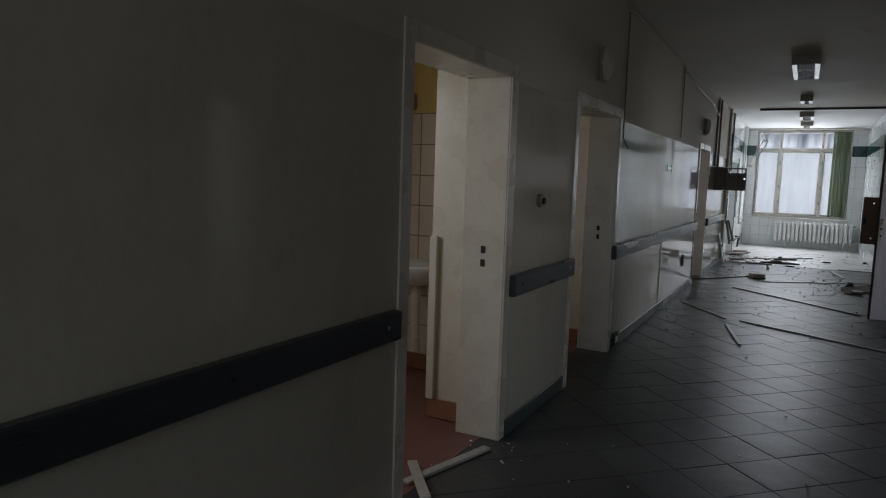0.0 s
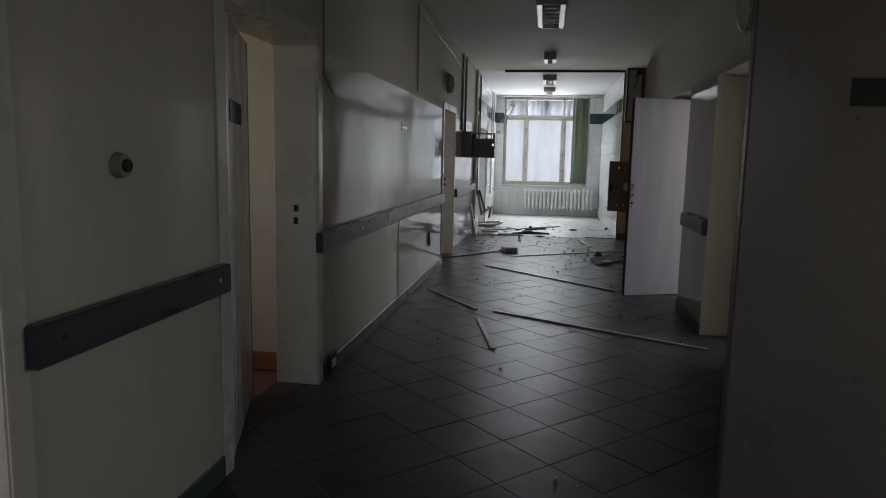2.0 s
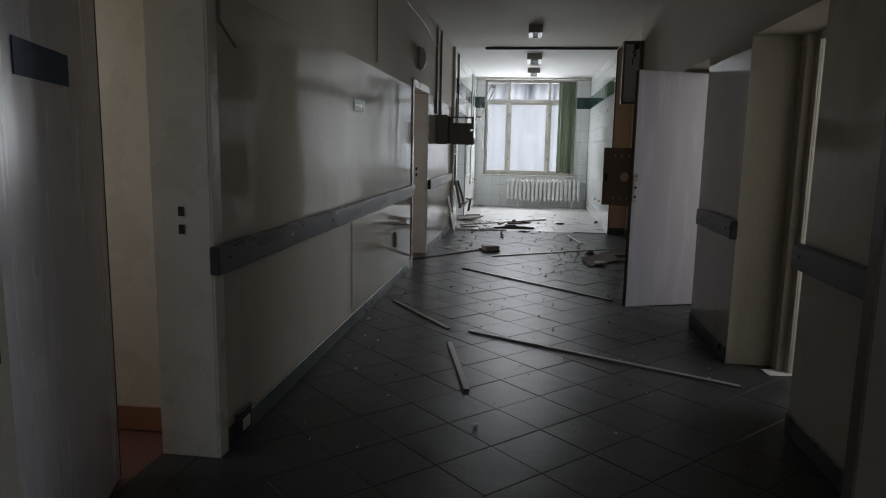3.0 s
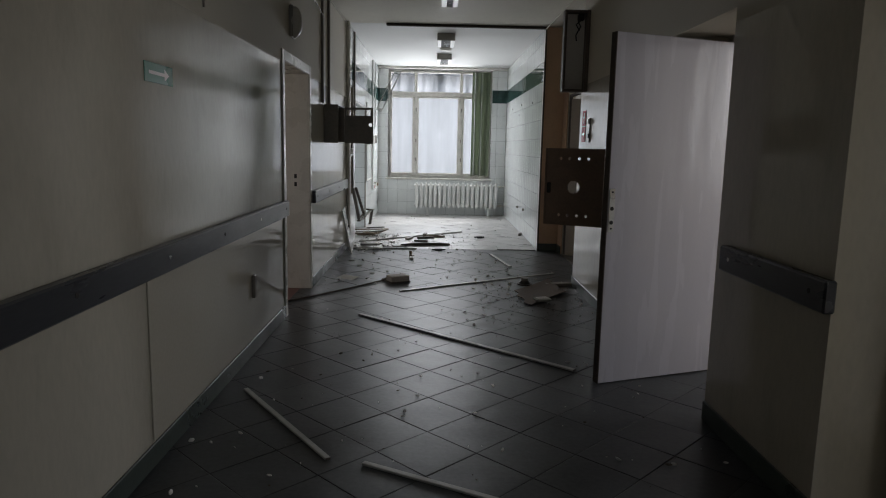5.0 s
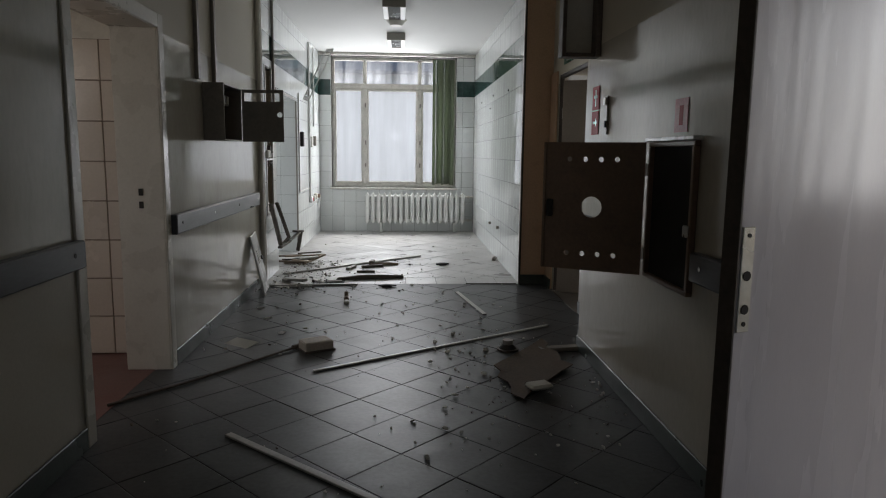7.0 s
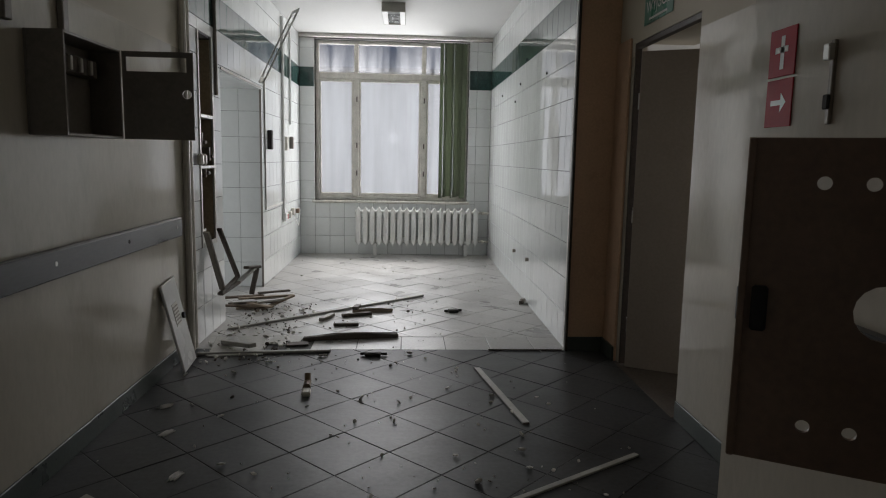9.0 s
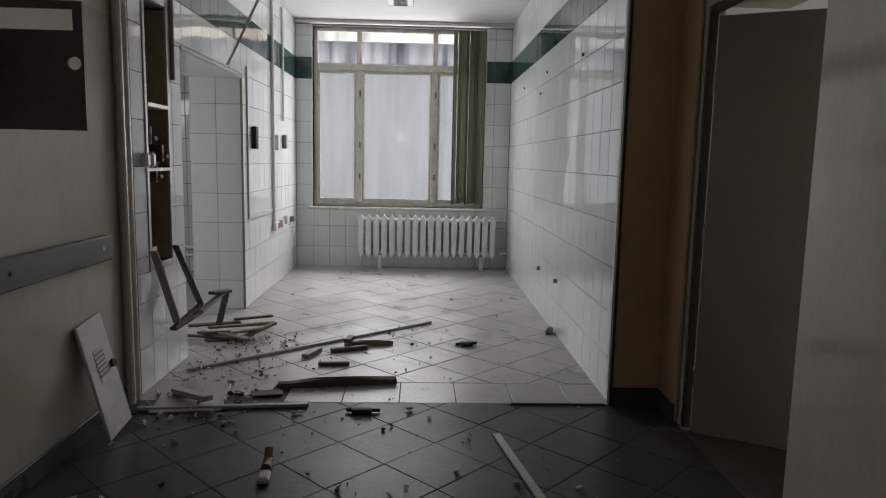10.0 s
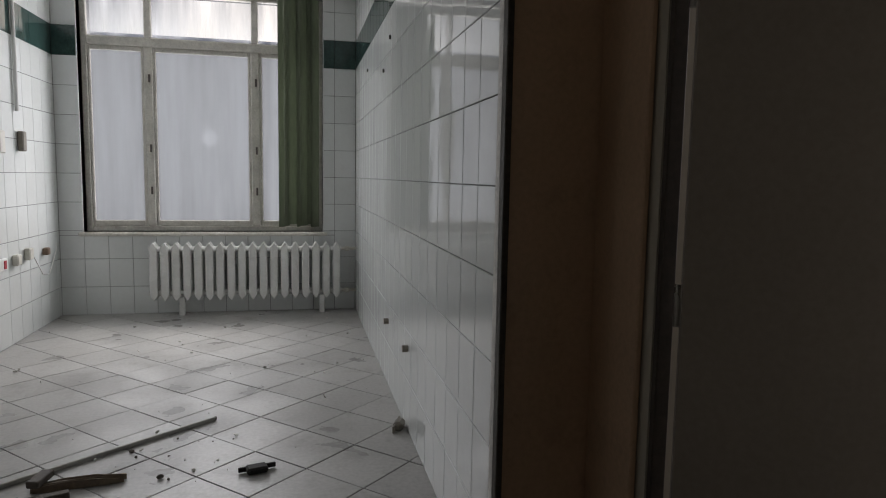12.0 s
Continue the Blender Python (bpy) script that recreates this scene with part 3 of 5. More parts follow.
for z in (0.20, 0.29):
    bm = bmesh.new()
    cyl(bm, (-3.28, 19.13, z), (XL - 0.45, 19.13, z), 0.018, n=12)
    for x in (-2.9, -2.2, -1.5):
        box(bm, x - 0.012, x + 0.012, 19.135, 19.183, z - 0.012, z + 0.012)
    tagged(part("heating_pipe", bm, M_WHITE), "white heating pipe along the tiled wall", "pipe")
structure("trim_passage_corner", boxes((XL - 0.004, XL + 0.016, 17.268, 17.280, 0, 1.985), (XL + 0.0095, XL + 0.016, 15.83, 17.268, 1.99, 2.012), bevel=0.002), M_BOXGREY, "grey corner strip round the passage", "trim")

# ---- end window ----
win = thing("window_1", pose(0, 0, 0), "old wooden window with peeling paint and streaked panes", "window", kind="structure")
wy0, wy1 = YB + 0.09, YB + 0.15
part("window_frame", boxes((WX0, WX0 + 0.05, wy0, wy1, WZ0, WZ1), (WX1 - 0.05, WX1, wy0, wy1, WZ0, WZ1), (WX0 + 0.05, WX1 - 0.05, wy0, wy1, WZ0, WZ0 + 0.05), (WX0 + 0.05, WX1 - 0.05, wy0, wy1, WZ1 - 0.05, WZ1), bevel=0.006), M_WINFRAME, win)
part("transom", boxes((WX0 + 0.05, WX1 - 0.05, wy0 - 0.012, wy1, 2.395, 2.475), bevel=0.01), M_WINFRAME, win)
MX = (-0.112, 0.81)
for xm in MX:
    part("mullion", boxes((xm - 0.038, xm + 0.038, wy0 - 0.008, wy1 - 0.002, WZ0 + 0.05, 2.395), (xm - 0.03, xm + 0.03, wy0, wy1 - 0.002, 2.475, WZ1 - 0.05), bevel=0.008), M_WINFRAME, win)
    for z in (1.12, 1.5, 2.12):
        bm = bmesh.new()
        cyl(bm, (xm + 0.01, wy0 - 0.02, z - 0.035), (xm + 0.01, wy0 - 0.02, z + 0.035), 0.009, n=8)
        part("hinge", bm, M_EDGE, win)
XS = (WX0 + 0.05, MX[0] - 0.038, MX[0] + 0.038, MX[1] - 0.038, MX[1] + 0.038, WX1 - 0.05)
for a, b in zip(XS[::2], XS[1::2]):
    s = part("sash", boxes((a, a + 0.024, wy0 + 0.012, wy1 - 0.012, WZ0 + 0.05, 2.395), (b - 0.024, b, wy0 + 0.012, wy1 - 0.012, WZ0 + 0.05, 2.395), (a + 0.024, b - 0.024, wy0 + 0.012, wy1 - 0.012, WZ0 + 0.05, WZ0 + 0.10), (a + 0.024, b - 0.024, wy0 + 0.012, wy1 - 0.012, 2.355, 2.395), bevel=0.005), M_WINFRAME, win)
    g = part("pane", boxes((a + 0.02, b - 0.02, wy0 + 0.03, wy0 + 0.034, WZ0 + 0.09, 2.36)), M_GLASS_LOW, s, "milky streaked glass")
    g.visible_shadow = False
    g = part("top_pane", boxes((a - 0.02, b + 0.02, wy0 + 0.03, wy0 + 0.034, 2.47, WZ1 - 0.045)), M_GLASS_TOP, win, "streaked clear glass")
    g.visible_shadow = False
structure("window_sill", boxes((WX0 - 0.04, WX1 + 0.04, YB - 0.04, wy0 + 0.01, WZ0 - 0.035, WZ0), bevel=0.008), M_WINFRAME, "worn white window board", "window sill")
structure("curtain_rail_board", boxes((XL + 0.01, XR - 0.01, YB - 0.09, YB - 0.012, ZC - 0.045, ZC - 0.002), bevel=0.006), M_WINFRAME, "white curtain rail board at the ceiling", "trim")

# green vertical blind, drawn to the side
blind = thing("vertical_blind", pose(0, 0, 0), "dark green fabric vertical blind drawn to one side", "blind")
for i in range(7):
    x = 1.05 + i * 0.05
    bm = bmesh.new()
    ang = radians((62, 70, 40, 75, 55, 66, 48)[i])
    dx, dy = 0.06 * math.cos(ang), 0.06 * math.sin(ang)
    bow = 0.012
    rows = []
    for z in (0.80 + 0.012 * (i % 3), 1.5, 2.2, 2.87):
        rows.append([bm.verts.new((x + dx * s + bow * (1 - s * s) * math.sin(ang), YB - 0.06 + dy * s * 0.7 + 0.006 * math.sin(i * 2 + z * 3), z)) for s in (-1, -0.5, 0, 0.5, 1)])
    for a, b in zip(rows, rows[1:]):
        for j in range(4):
            bm.faces.new((a[j], a[j + 1], b[j + 1], b[j]))
    bmesh.ops.solidify(bm, geom=bm.faces[:], thickness=0.002)
    part("slat", bm, M_CURTAIN, blind, smooth=True)

# ---- radiator ----
rad = thing("radiator", pose(0.74, YB - 0.13, 0), "white cast-iron ribbed radiator under the window", "radiator")
NR, RW = 18, 0.0945
x0 = -NR * RW / 2


def rib_mesh():
    """One column: flat front and back webs with pointed ends, joined by hubs top and bottom."""
    bm = bmesh.new()
    w, zb, zt = 0.034, 0.185, 0.62
    outline = [(-w, zb), (-0.010, zb - 0.035), (0, zb - 0.045), (0.010, zb - 0.035), (w, zb), (w, zt), (0.010, zt + 0.035), (0, zt + 0.045), (-0.010, zt + 0.035), (-w, zt)]
    for y0, y1 in ((-0.062, -0.022), (0.022, 0.062)):
        rings = []
        for y, q in ((y0, 0.72), (y0 + 0.009, 1.0), (y1 - 0.009, 1.0), (y1, 0.72)):
            rings.append([bm.verts.new((x * q, y, z if q == 1 else zb + (z - zb) * 0.985 + 0.004)) for x, z in outline])
        for p, q in zip(rings, rings[1:]):
            for i in range(10):
                bm.faces.new((p[i], p[(i + 1) % 10], q[(i + 1) % 10], q[i]))
        bm.faces.new(rings[0])
        bm.faces.new(rings[-1])
    for z in (zb + 0.02, zt - 0.02):
        cyl(bm, (-0.0472, 0, z), (0.0472, 0, z), 0.026, n=10)
    box(bm, -0.010, 0.010, -0.023, 0.023, zb + 0.02, zt - 0.02)
    bmesh.ops.recalc_face_normals(bm, faces=bm.faces)
    return mesh_of("rib", bm, M_WHITE)


rib = rib_mesh()
for i in range(NR):
    o = new("rib", rib)
    o.parent = rad
    o.location = (x0 + (i + 0.5) * RW, 0, 0)
for x in (-0.575, 0.67):
    part("foot", boxes((x - 0.025, x + 0.025, -0.03, 0.03, 0, 0.17), bevel=0.004), M_WHITE, rad)
for z in (0.205, 0.60):
    bm = bmesh.new()
    cyl(bm, (-x0, 0, z), (-x0 + 0.14, 0, z), 0.014, n=10)
    box(bm, -x0 + 0.03, -x0 + 0.075, -0.022, 0.022, z - 0.022, z + 0.022, bevel=0.008)
    part("valve", bm, M_PLASTIC, rad)

# ---- ceiling lamps ----
def louvre_lamp(y0, y1, x=0.43, w=0.26):
    l = thing("ceiling_lamp", pose(0, 0, 0), "unlit square ceiling lamp with a metal louvre", "ceiling lamp", "lamps along the ceiling")
    z0, z1 = ZC - 0.10, ZC - 0.001
    part("housing", boxes((x - w / 2, x + w / 2, y0, y1, z1 - 0.03, z1), (x - w / 2, x + w / 2, y0, y0 + 0.012, z0, z1 - 0.03), (x - w / 2, x + w / 2, y1 - 0.012, y1, z0, z1 - 0.03), bevel=0.003), M_LAMPBODY, l)
    for s in (-1, 1):
        part("diffuser", boxes((x + s * (w / 2 - 0.03) - 0.028, x + s * (w / 2 - 0.03) + 0.028, y0 + 0.014, y1 - 0.014, z0, z1 - 0.032), bevel=0.004), M_SIGNWHITE, l, "white side diffuser")
    n = 7
    for i in range(n):
        y = y0 + 0.04 + (y1 - y0 - 0.08) * i / (n - 1)
        part("louvre_blade", boxes((x - w / 2 + 0.06, x + w / 2 - 0.06, y - 0.003, y + 0.003, z0 + 0.01, z1 - 0.032)), M_LAMPGLASS, l)


louvre_lamp(9.35, 10.55, w=0.29)
louvre_lamp(12.95, 13.4, w=0.18)
louvre_lamp(15.65, 16.35, w=0.25)
louvre_lamp(17.75, 18.45, w=0.25)
bm = bmesh.new()
cyl(bm, (0.44, 16.85, ZC - 0.001), (0.44, 16.85, ZC - 0.02), 0.13, n=24)
cyl(bm, (0.44, 16.85, ZC - 0.02), (0.44, 16.85, ZC - 0.075), 0.12, 0.07, n=24)
dome = thing("ceiling_dome_lamp", pose(0, 0, 0), "small round unlit ceiling lamp of aged plastic", "ceiling lamp")
part("shade", bm, M_PLASTIC, dome, smooth=False)


# ---- wall lamps (oval) ----
def wall_lamp(x_wall, side, y, z):
    l = thing("wall_lamp", pose(x_wall, y, z), "oval dusty bulkhead lamp on the upper wall", "wall lamp", "oval wall lamps")
    bm = bmesh.new()
    xs = sorted((0.001 * side, 0.03 * side))
    box(bm, *xs, -0.075, 0.075, -0.13, 0.13, bevel=0.012, seg=2)
    part("base", bm, M_LAMPBODY, l)
    bm = bmesh.new()
    bmesh.ops.create_uvsphere(bm, u_segments=18, v_segments=10, radius=1, matrix=Matrix.Translation((0.03 * side, 0, 0)) @ Matrix.Diagonal((0.065, 0.066, 0.122, 1)))
    part("globe", bm, M_PLASTIC, l, smooth=True)


wall_lamp(XL, 1, 5.75, 2.35)
wall_lamp(XL, 1, 11.52, 2.35)
wall_lamp(XR, -1, 7.45, 2.38)

# ---- electrical boxes ----
def pierced_plate(w, h, t, holes=(), slot=None):
    """Plate in local x,z, with round holes and one slot cut through."""
    bm = bmesh.new()
    loops = [[(0, 0), (w, 0), (w, h), (0, h)]]
    loops += [[(hx + rr * math.cos(2 * math.pi * q / 16), hz + rr * math.sin(2 * math.pi * q / 16)) for q in range(16)] for hx, hz, rr in holes]
    if slot:
        loops.append([(slot[0], slot[2]), (slot[1], slot[2]), (slot[1], slot[3]), (slot[0], slot[3])])
    for lp_ in loops:
        vs = [bm.verts.new((x, 0, z)) for x, z in lp_]
        for p, q in zip(vs, vs[1:] + vs[:1]):
            bm.edges.new((p, q))
    bmesh.ops.triangle_fill(bm, use_beauty=True, use_dissolve=False, edges=bm.edges[:])
    bmesh.ops.recalc_face_normals(bm, faces=bm.faces)
    bmesh.ops.solidify(bm, geom=bm.faces[:], thickness=t)
    return bm


lb = thing("electrical_box", pose(XL, 13.11, 1.40), "grey-brown steel fuse box with its door swung open", "fuse box")
part("body", boxes((0.001, 0.012, 0, 0.52, 0, 0.40), (0.012, 0.15, 0, 0.012, 0, 0.40), (0.012, 0.15, 0.508, 0.52, 0, 0.40), (0.012, 0.15, 0.012, 0.508, 0, 0.012), (0.012, 0.15, 0.012, 0.508, 0.388, 0.40), bevel=0.002), M_BOXGREY, lb)
part("mounting_rail", boxes((0.02, 0.07, 0.06, 0.46, 0.26, 0.34), bevel=0.006), M_WOODDARK, lb)
for i in range(4):
    part("breaker_clip", boxes((0.07, 0.085, 0.1 + i * 0.09, 0.12 + i * 0.09, 0.27, 0.33), bevel=0.003), M_PLASTIC, lb)
ld = part("door", pierced_plate(0.32, 0.40, 0.010, holes=[(0.29, 0.21, 0.021)], slot=(0.02, 0.29, 0.31, 0.375)), M_BOXGREY, lb)
ld.matrix_parent_inverse = Matrix()
ld.matrix_basis = pose(0.15, 0.53, 0, 0, 0, 1)
rb = thing("electrical_niche", pose(XR, 10.915, 0.74), "brown steel wall cabinet with a perforated door swung open", "fuse box")
part("body", boxes((-0.03, -0.002, 0, 0.515, 0, 0.022), (-0.03, -0.002, 0, 0.515, 0.628, 0.65), (-0.03, -0.002, 0, 0.022, 0.022, 0.628), (-0.03, -0.002, 0.493, 0.515, 0.022, 0.628), bevel=0.003), M_BOXBROWN, rb)
# shallow cabinet: the shade of its inside is painted as a near-black sheet
part("back", boxes((-0.008, -0.002, 0.022, 0.493, 0.022, 0.628)), M_DARK, rb, "near-black sheet with the interior's shade put into its colour")
part("lip", boxes((-0.045, -0.002, -0.02, 0.53, 0.652, 0.67), bevel=0.003), M_WHITE, rb, "white top ledge")
part("latch", boxes((-0.045, -0.03, 0.005, 0.04, 0.25, 0.30), bevel=0.004), M_STEEL, rb)
hs = [(x, z, 0.013) for x in (0.135, 0.215, 0.295, 0.375) for z in (0.085, 0.565)] + [(0.255, 0.325, 0.054)]
rdp = part("door", pierced_plate(0.51, 0.65, 0.012, holes=hs), M_BOXBROWN, rb)
rdp.matrix_basis = pose(-0.034, 0.535, 0, 0, 0, 150)
part("door_lip", boxes((0.495, 0.51, 0.0, 0.02, 0.0, 0.65), bevel=0.003), M_BOXBROWN, rdp)
part("catch", boxes((0.455, 0.485, 0.0, 0.03, 0.27, 0.36), bevel=0.005), M_DARK, rdp, "dark lock catch")
for z in (0.11, 0.52):
    bm = bmesh.new()
    cyl(bm, (-0.03, 0.522, z - 0.03), (-0.03, 0.522, z + 0.03), 0.009, n=8)
    part("hinge", bm, M_STEEL, rb)

# gutted frame of a lit sign, standing out from the wall
gf = thing("gutted_light_box", pose(XR, 12.42, 1.925), "gutted dark metal light box with hanging wires", "light box")
part("frame", boxes((-0.24, -0.215, 0, 0.10, 0, 0.75), (-0.035, -0.002, -0.02, 0.10, 0, 0.75), (-0.215, -0.035, 0, 0.10, 0, 0.025), (-0.215, -0.035, 0, 0.10, 0.725, 0.75), bevel=0.003), M_WOODDARK, gf)
part("back_panel", boxes((-0.215, -0.035, 0.085, 0.092, 0.025, 0.725)), M_FRAME, gf, "cream back panel")
bm = bmesh.new()
tube(bm, [(-0.10, 0.04, 0.725), (-0.11, 0.02, 0.64), (-0.09, 0.0, 0.6), (-0.13, 0.01, 0.52), (-0.12, 0.02, 0.47)], 0.006)
tube(bm, [(-0.07, 0.04, 0.725), (-0.08, 0.03, 0.66), (-0.13, 0.02, 0.62), (-0.10, 0.0, 0.56)], 0.005)
part("wires", bm, M_DARK, gf)
part("socket", boxes((-0.11, -0.05, 0.02, 0.08, 0.66, 0.72), bevel=0.008), M_DARK, gf)

# ---- conduits and cables ----
def conduit(points, r, label, material=M_PLASTIC, name="conduit"):
    bm = bmesh.new()
    tube(bm, points, r, n=10)
    return tagged(part(name, bm, material), label, "conduit")


for y in (12.98, 13.40):
    c = thing("cable_duct", pose(0, 0, 0), "flat cream cable duct running down to the fuse box", "cable duct", "ducts above the fuse box")
    part("duct", boxes((XL + 0.001, XL + 0.028, y - 0.025, y + 0.025, 1.805, ZC - 0.002), bevel=0.004), M_BOXGREY, c)
for y, r in ((14.90, 0.022), (14.97, 0.02)):
    conduit([(XL + 0.028, y, 0.02), (XL + 0.028, y, ZC - 0.004)], r, "painted steel pipe standing against the corridor wall", M_FRAME, "pipe")
conduit([(XL + 0.012, 6.5, ZC - 0.03), (XL + 0.012, 14.85, ZC - 0.03)], 0.008, "cream cable duct along the corridor ceiling edge", M_CEIL, "ceiling_conduit")
conduit([(XR - 0.012, 8.0, ZC - 0.03), (XR - 0.012, 14.95, ZC - 0.03)], 0.008, "cream cable duct along the corridor ceiling edge", M_CEIL, "ceiling_conduit")
conduit([(XL + 0.008, 9.42, ZC - 0.06), (XL + 0.008, 9.42, 2.05)], 0.006, "thin cable down the upper wall", M_BOXGREY, "cable")
conduit([(XL + 0.008, 6.52, ZC - 0.06), (XL + 0.008, 6.52, 1.86), (XL + 0.03, 6.62, 1.77)], 0.006, "loose cable hanging beside the door frame", M_BOXGREY, "cable")
conduit([(XL + 0.03, 9.4, ZC - 0.12), (XL + 0.05, 10.6, ZC - 0.2), (XL + 0.05, 11.8, ZC - 0.22), (XL + 0.03, 12.95, ZC - 0.3)], 0.005, "cable sagging along the wall", M_BOXGREY, "cable")
conduit([(XL + 0.026, 18.40, 0.66), (XL + 0.026, 18.40, ZC - 0.05)], 0.016, "white cable duct on the tiled wall", M_WHITE, "wall_conduit")
conduit([(XL + 0.026, 18.90, 1.72), (XL + 0.026, 18.90, ZC - 0.05)], 0.014, "white cable duct on the tiled wall", M_WHITE, "wall_conduit")
conduit([(XL + 0.022, 15.66, 1.78), (XL + 0.022, 15.66, ZC - 0.01)], 0.013, "grey cable duct on the tiled wall", M_BOXGREY, "wall_conduit")
conduit([(XL + 0.02, 19.05, 0.66), (XL + 0.05, 19.2, 0.45), (XL + 0.03, 19.4, 0.42), (XL + 0.03, 19.6, 0.62)], 0.005, "loose white wire hanging by the socket", M_WHITE, "wire")

# ---- signs and wall fittings ----
ex = thing("exit_sign", pose(XL, 8.69, 1.62), "green escape sign with a white arrow", "sign")
part("plate", boxes((0.001, 0.005, 0, 0.295, 0, 0.082), bevel=0.001), M_GREEN, ex)
part("arrow", boxes((0.005, 0.0058, 0.04, 0.2, 0.034, 0.048)), M_SIGNWHITE, ex)
bm = bmesh.new()
bm.faces.new([bm.verts.new((0.0058, y, z)) for y, z in ((0.2, 0.015), (0.25, 0.041), (0.2, 0.067))])
part("arrow_head", bm, M_SIGNWHITE, ex)


def text_mesh(body, size):
    cu = bpy.data.curves.new("lettering", "FONT")
    cu.body, cu.size, cu.extrude = body, size, 0.0004
    cu.align_x, cu.align_y = "CENTER", "CENTER"
    tmp = bpy.data.objects.new("lettering", cu)
    scene.collection.objects.link(tmp)
    me = bpy.data.meshes.new_from_object(tmp.evaluated_get(bpy.context.evaluated_depsgraph_get()))
    bpy.data.objects.remove(tmp)
    me.materials.clear()
    me.materials.append(M_SIGNWHITE)
    return me


e2 = thing("way_out_sign", pose(XQ, 14.32, 2.25), "green sign lettered WYJSCIE above the doorway", "sign")
part("plate", boxes((-0.006, -0.001, -0.22, 0.22, -0.095, 0.095), bevel=0.001), M_GREEN, e2)
tx = new("lettering", text_mesh("WYJ\u015aCIE", 0.095))
tx.parent = e2
tx.matrix_basis = pose(-0.0066, 0, 0, 90, 0, -90)
part("bar", boxes((-0.0068, -0.006, -0.14, 0.14, -0.075, -0.062)), M_SIGNWHITE, e2)
fs = thing("fire_sign", pose(XR, 12.39, 1.455), "red fire equipment sign with white symbols", "sign")
part("plate", boxes((-0.005, -0.001, 0, 0.145, 0, 0.145), bevel=0.001), M_RED, fs)
part("plate", boxes((-0.005, -0.001, 0, 0.145, 0.153, 0.298), bevel=0.001), M_RED, fs)
part("arrow", boxes((-0.0058, -0.005, 0.06, 0.115, 0.066, 0.082)), M_SIGNWHITE, fs)
bm = bmesh.new()
bm.faces.new([bm.verts.new((-0.0058, y, z)) for y, z in ((0.06, 0.045), (0.03, 0.074), (0.06, 0.103))])
part("arrow_head", bm, M_SIGNWHITE, fs)
part("symbol", boxes((-0.0058, -0.005, 0.06, 0.08, 0.175, 0.275), (-0.0058, -0.005, 0.04, 0.11, 0.225, 0.243)), M_SIGNWHITE, fs)
pk = thing("pink_notice", pose(XR, 11.06, 1.43), "faded pink notice on the wall above the cabinet", "notice")
part("sheet", boxes((-0.004, -0.001, 0, 0.14, 0, 0.145)), M_PINK, pk)
part("print", boxes((-0.0046, -0.004, 0.05, 0.09, 0.03, 0.115)), M_RED, pk)
hb = thing("hook_bracket", pose(XR, 12.20, 1.45), "narrow steel bracket screwed to the wall", "bracket")
part("bar", boxes((-0.012, -0.001, -0.008, 0.008, 0, 0.225), bevel=0.002), M_BOXGREY, hb)
part("clip", boxes((-0.03, -0.012, -0.014, 0.014, 0.17, 0.215), bevel=0.003), M_STEEL, hb)
part("clip", boxes((-0.022, -0.012, -0.012, 0.012, 0.04, 0.08), bevel=0.003), M_DARK, hb)
kb = thing("wall_button", pose(XL, 4.55, 1.35), "round call button with a dark smudge around it", "button")
bm = bmesh.new()
cyl(bm, (0.001, 0, 0), (0.03, 0, 0), 0.042, 0.036, n=20)
part("ring", bm, M_BOXGREY, kb)
bm = bmesh.new()
cyl(bm, (0.03, 0, 0), (0.042, 0, 0), 0.02, n=16)
part("knob", bm, M_DARK, kb)
sp = thing("wall_sheet", pose(XL, 8.62, 0.05), "glossy cream sheet fixed on the lower wall, torn at its edge", "wall sheet")
part("sheet", boxes((0.003, 0.007, 0.0, 2.45, 0.06, 0.76), bevel=0.001), M_LAMINATE, sp)
part("torn_flap", boxes((0.007, 0.03, 1.56, 1.60, 0.33, 0.48), bevel=0.004), M_BOXGREY, sp, "torn flap")
vn = thing("floor_vent", pose(XL, 6.60, 0.02), "dark low socket plate above the skirting", "socket")
part("plate", boxes((0.013, 0.03, -0.06, 0.10, 0.0, 0.13), bevel=0.015), M_DARK, vn)
part("insert", boxes((0.03, 0.034, -0.01, 0.07, 0.03, 0.085), bevel=0.004), M_PLASTIC, vn)

rs = thing("red_notice", pose(XL, 1.78, 1.99), "red notice plate high on the corridor wall", "sign")
part("plate", boxes((0.001, 0.005, 0, 0.16, 0, 0.2), bevel=0.001), M_RED, rs)
part("print", boxes((0.005, 0.0056, 0.03, 0.13, 0.09, 0.11), (0.005, 0.0056, 0.03, 0.13, 0.13, 0.15)), M_SIGNWHITE, rs)
for x_, y_, s_ in ((0.35, 6.6, 0.16), (0.72, 5.9, 0.2), (0.9, 8.1, 0.12)):
    fk = thing("paint_flake", pose(x_, y_, ZC - 0.002, 180, 0, 25), "curled paint flake hanging off the ceiling", "paint flake", "flakes on the ceiling")
    bm = bmesh.new()
    vs = [[bm.verts.new((s_ * (i / 4 - 0.5), s_ * 0.22 * (j - 0.5) * (1 - 0.15 * abs(i - 2)), 0.001 + 0.035 * (i / 4) ** 2)) for i in range(5)] for j in (0, 1)]
    for i in range(4):
        bm.faces.new((vs[0][i], vs[0][i + 1], vs[1][i + 1], vs[1][i]))
    bmesh.ops.solidify(bm, geom=bm.faces[:], thickness=0.002)
    part("flake", bm, M_CEIL, fk)

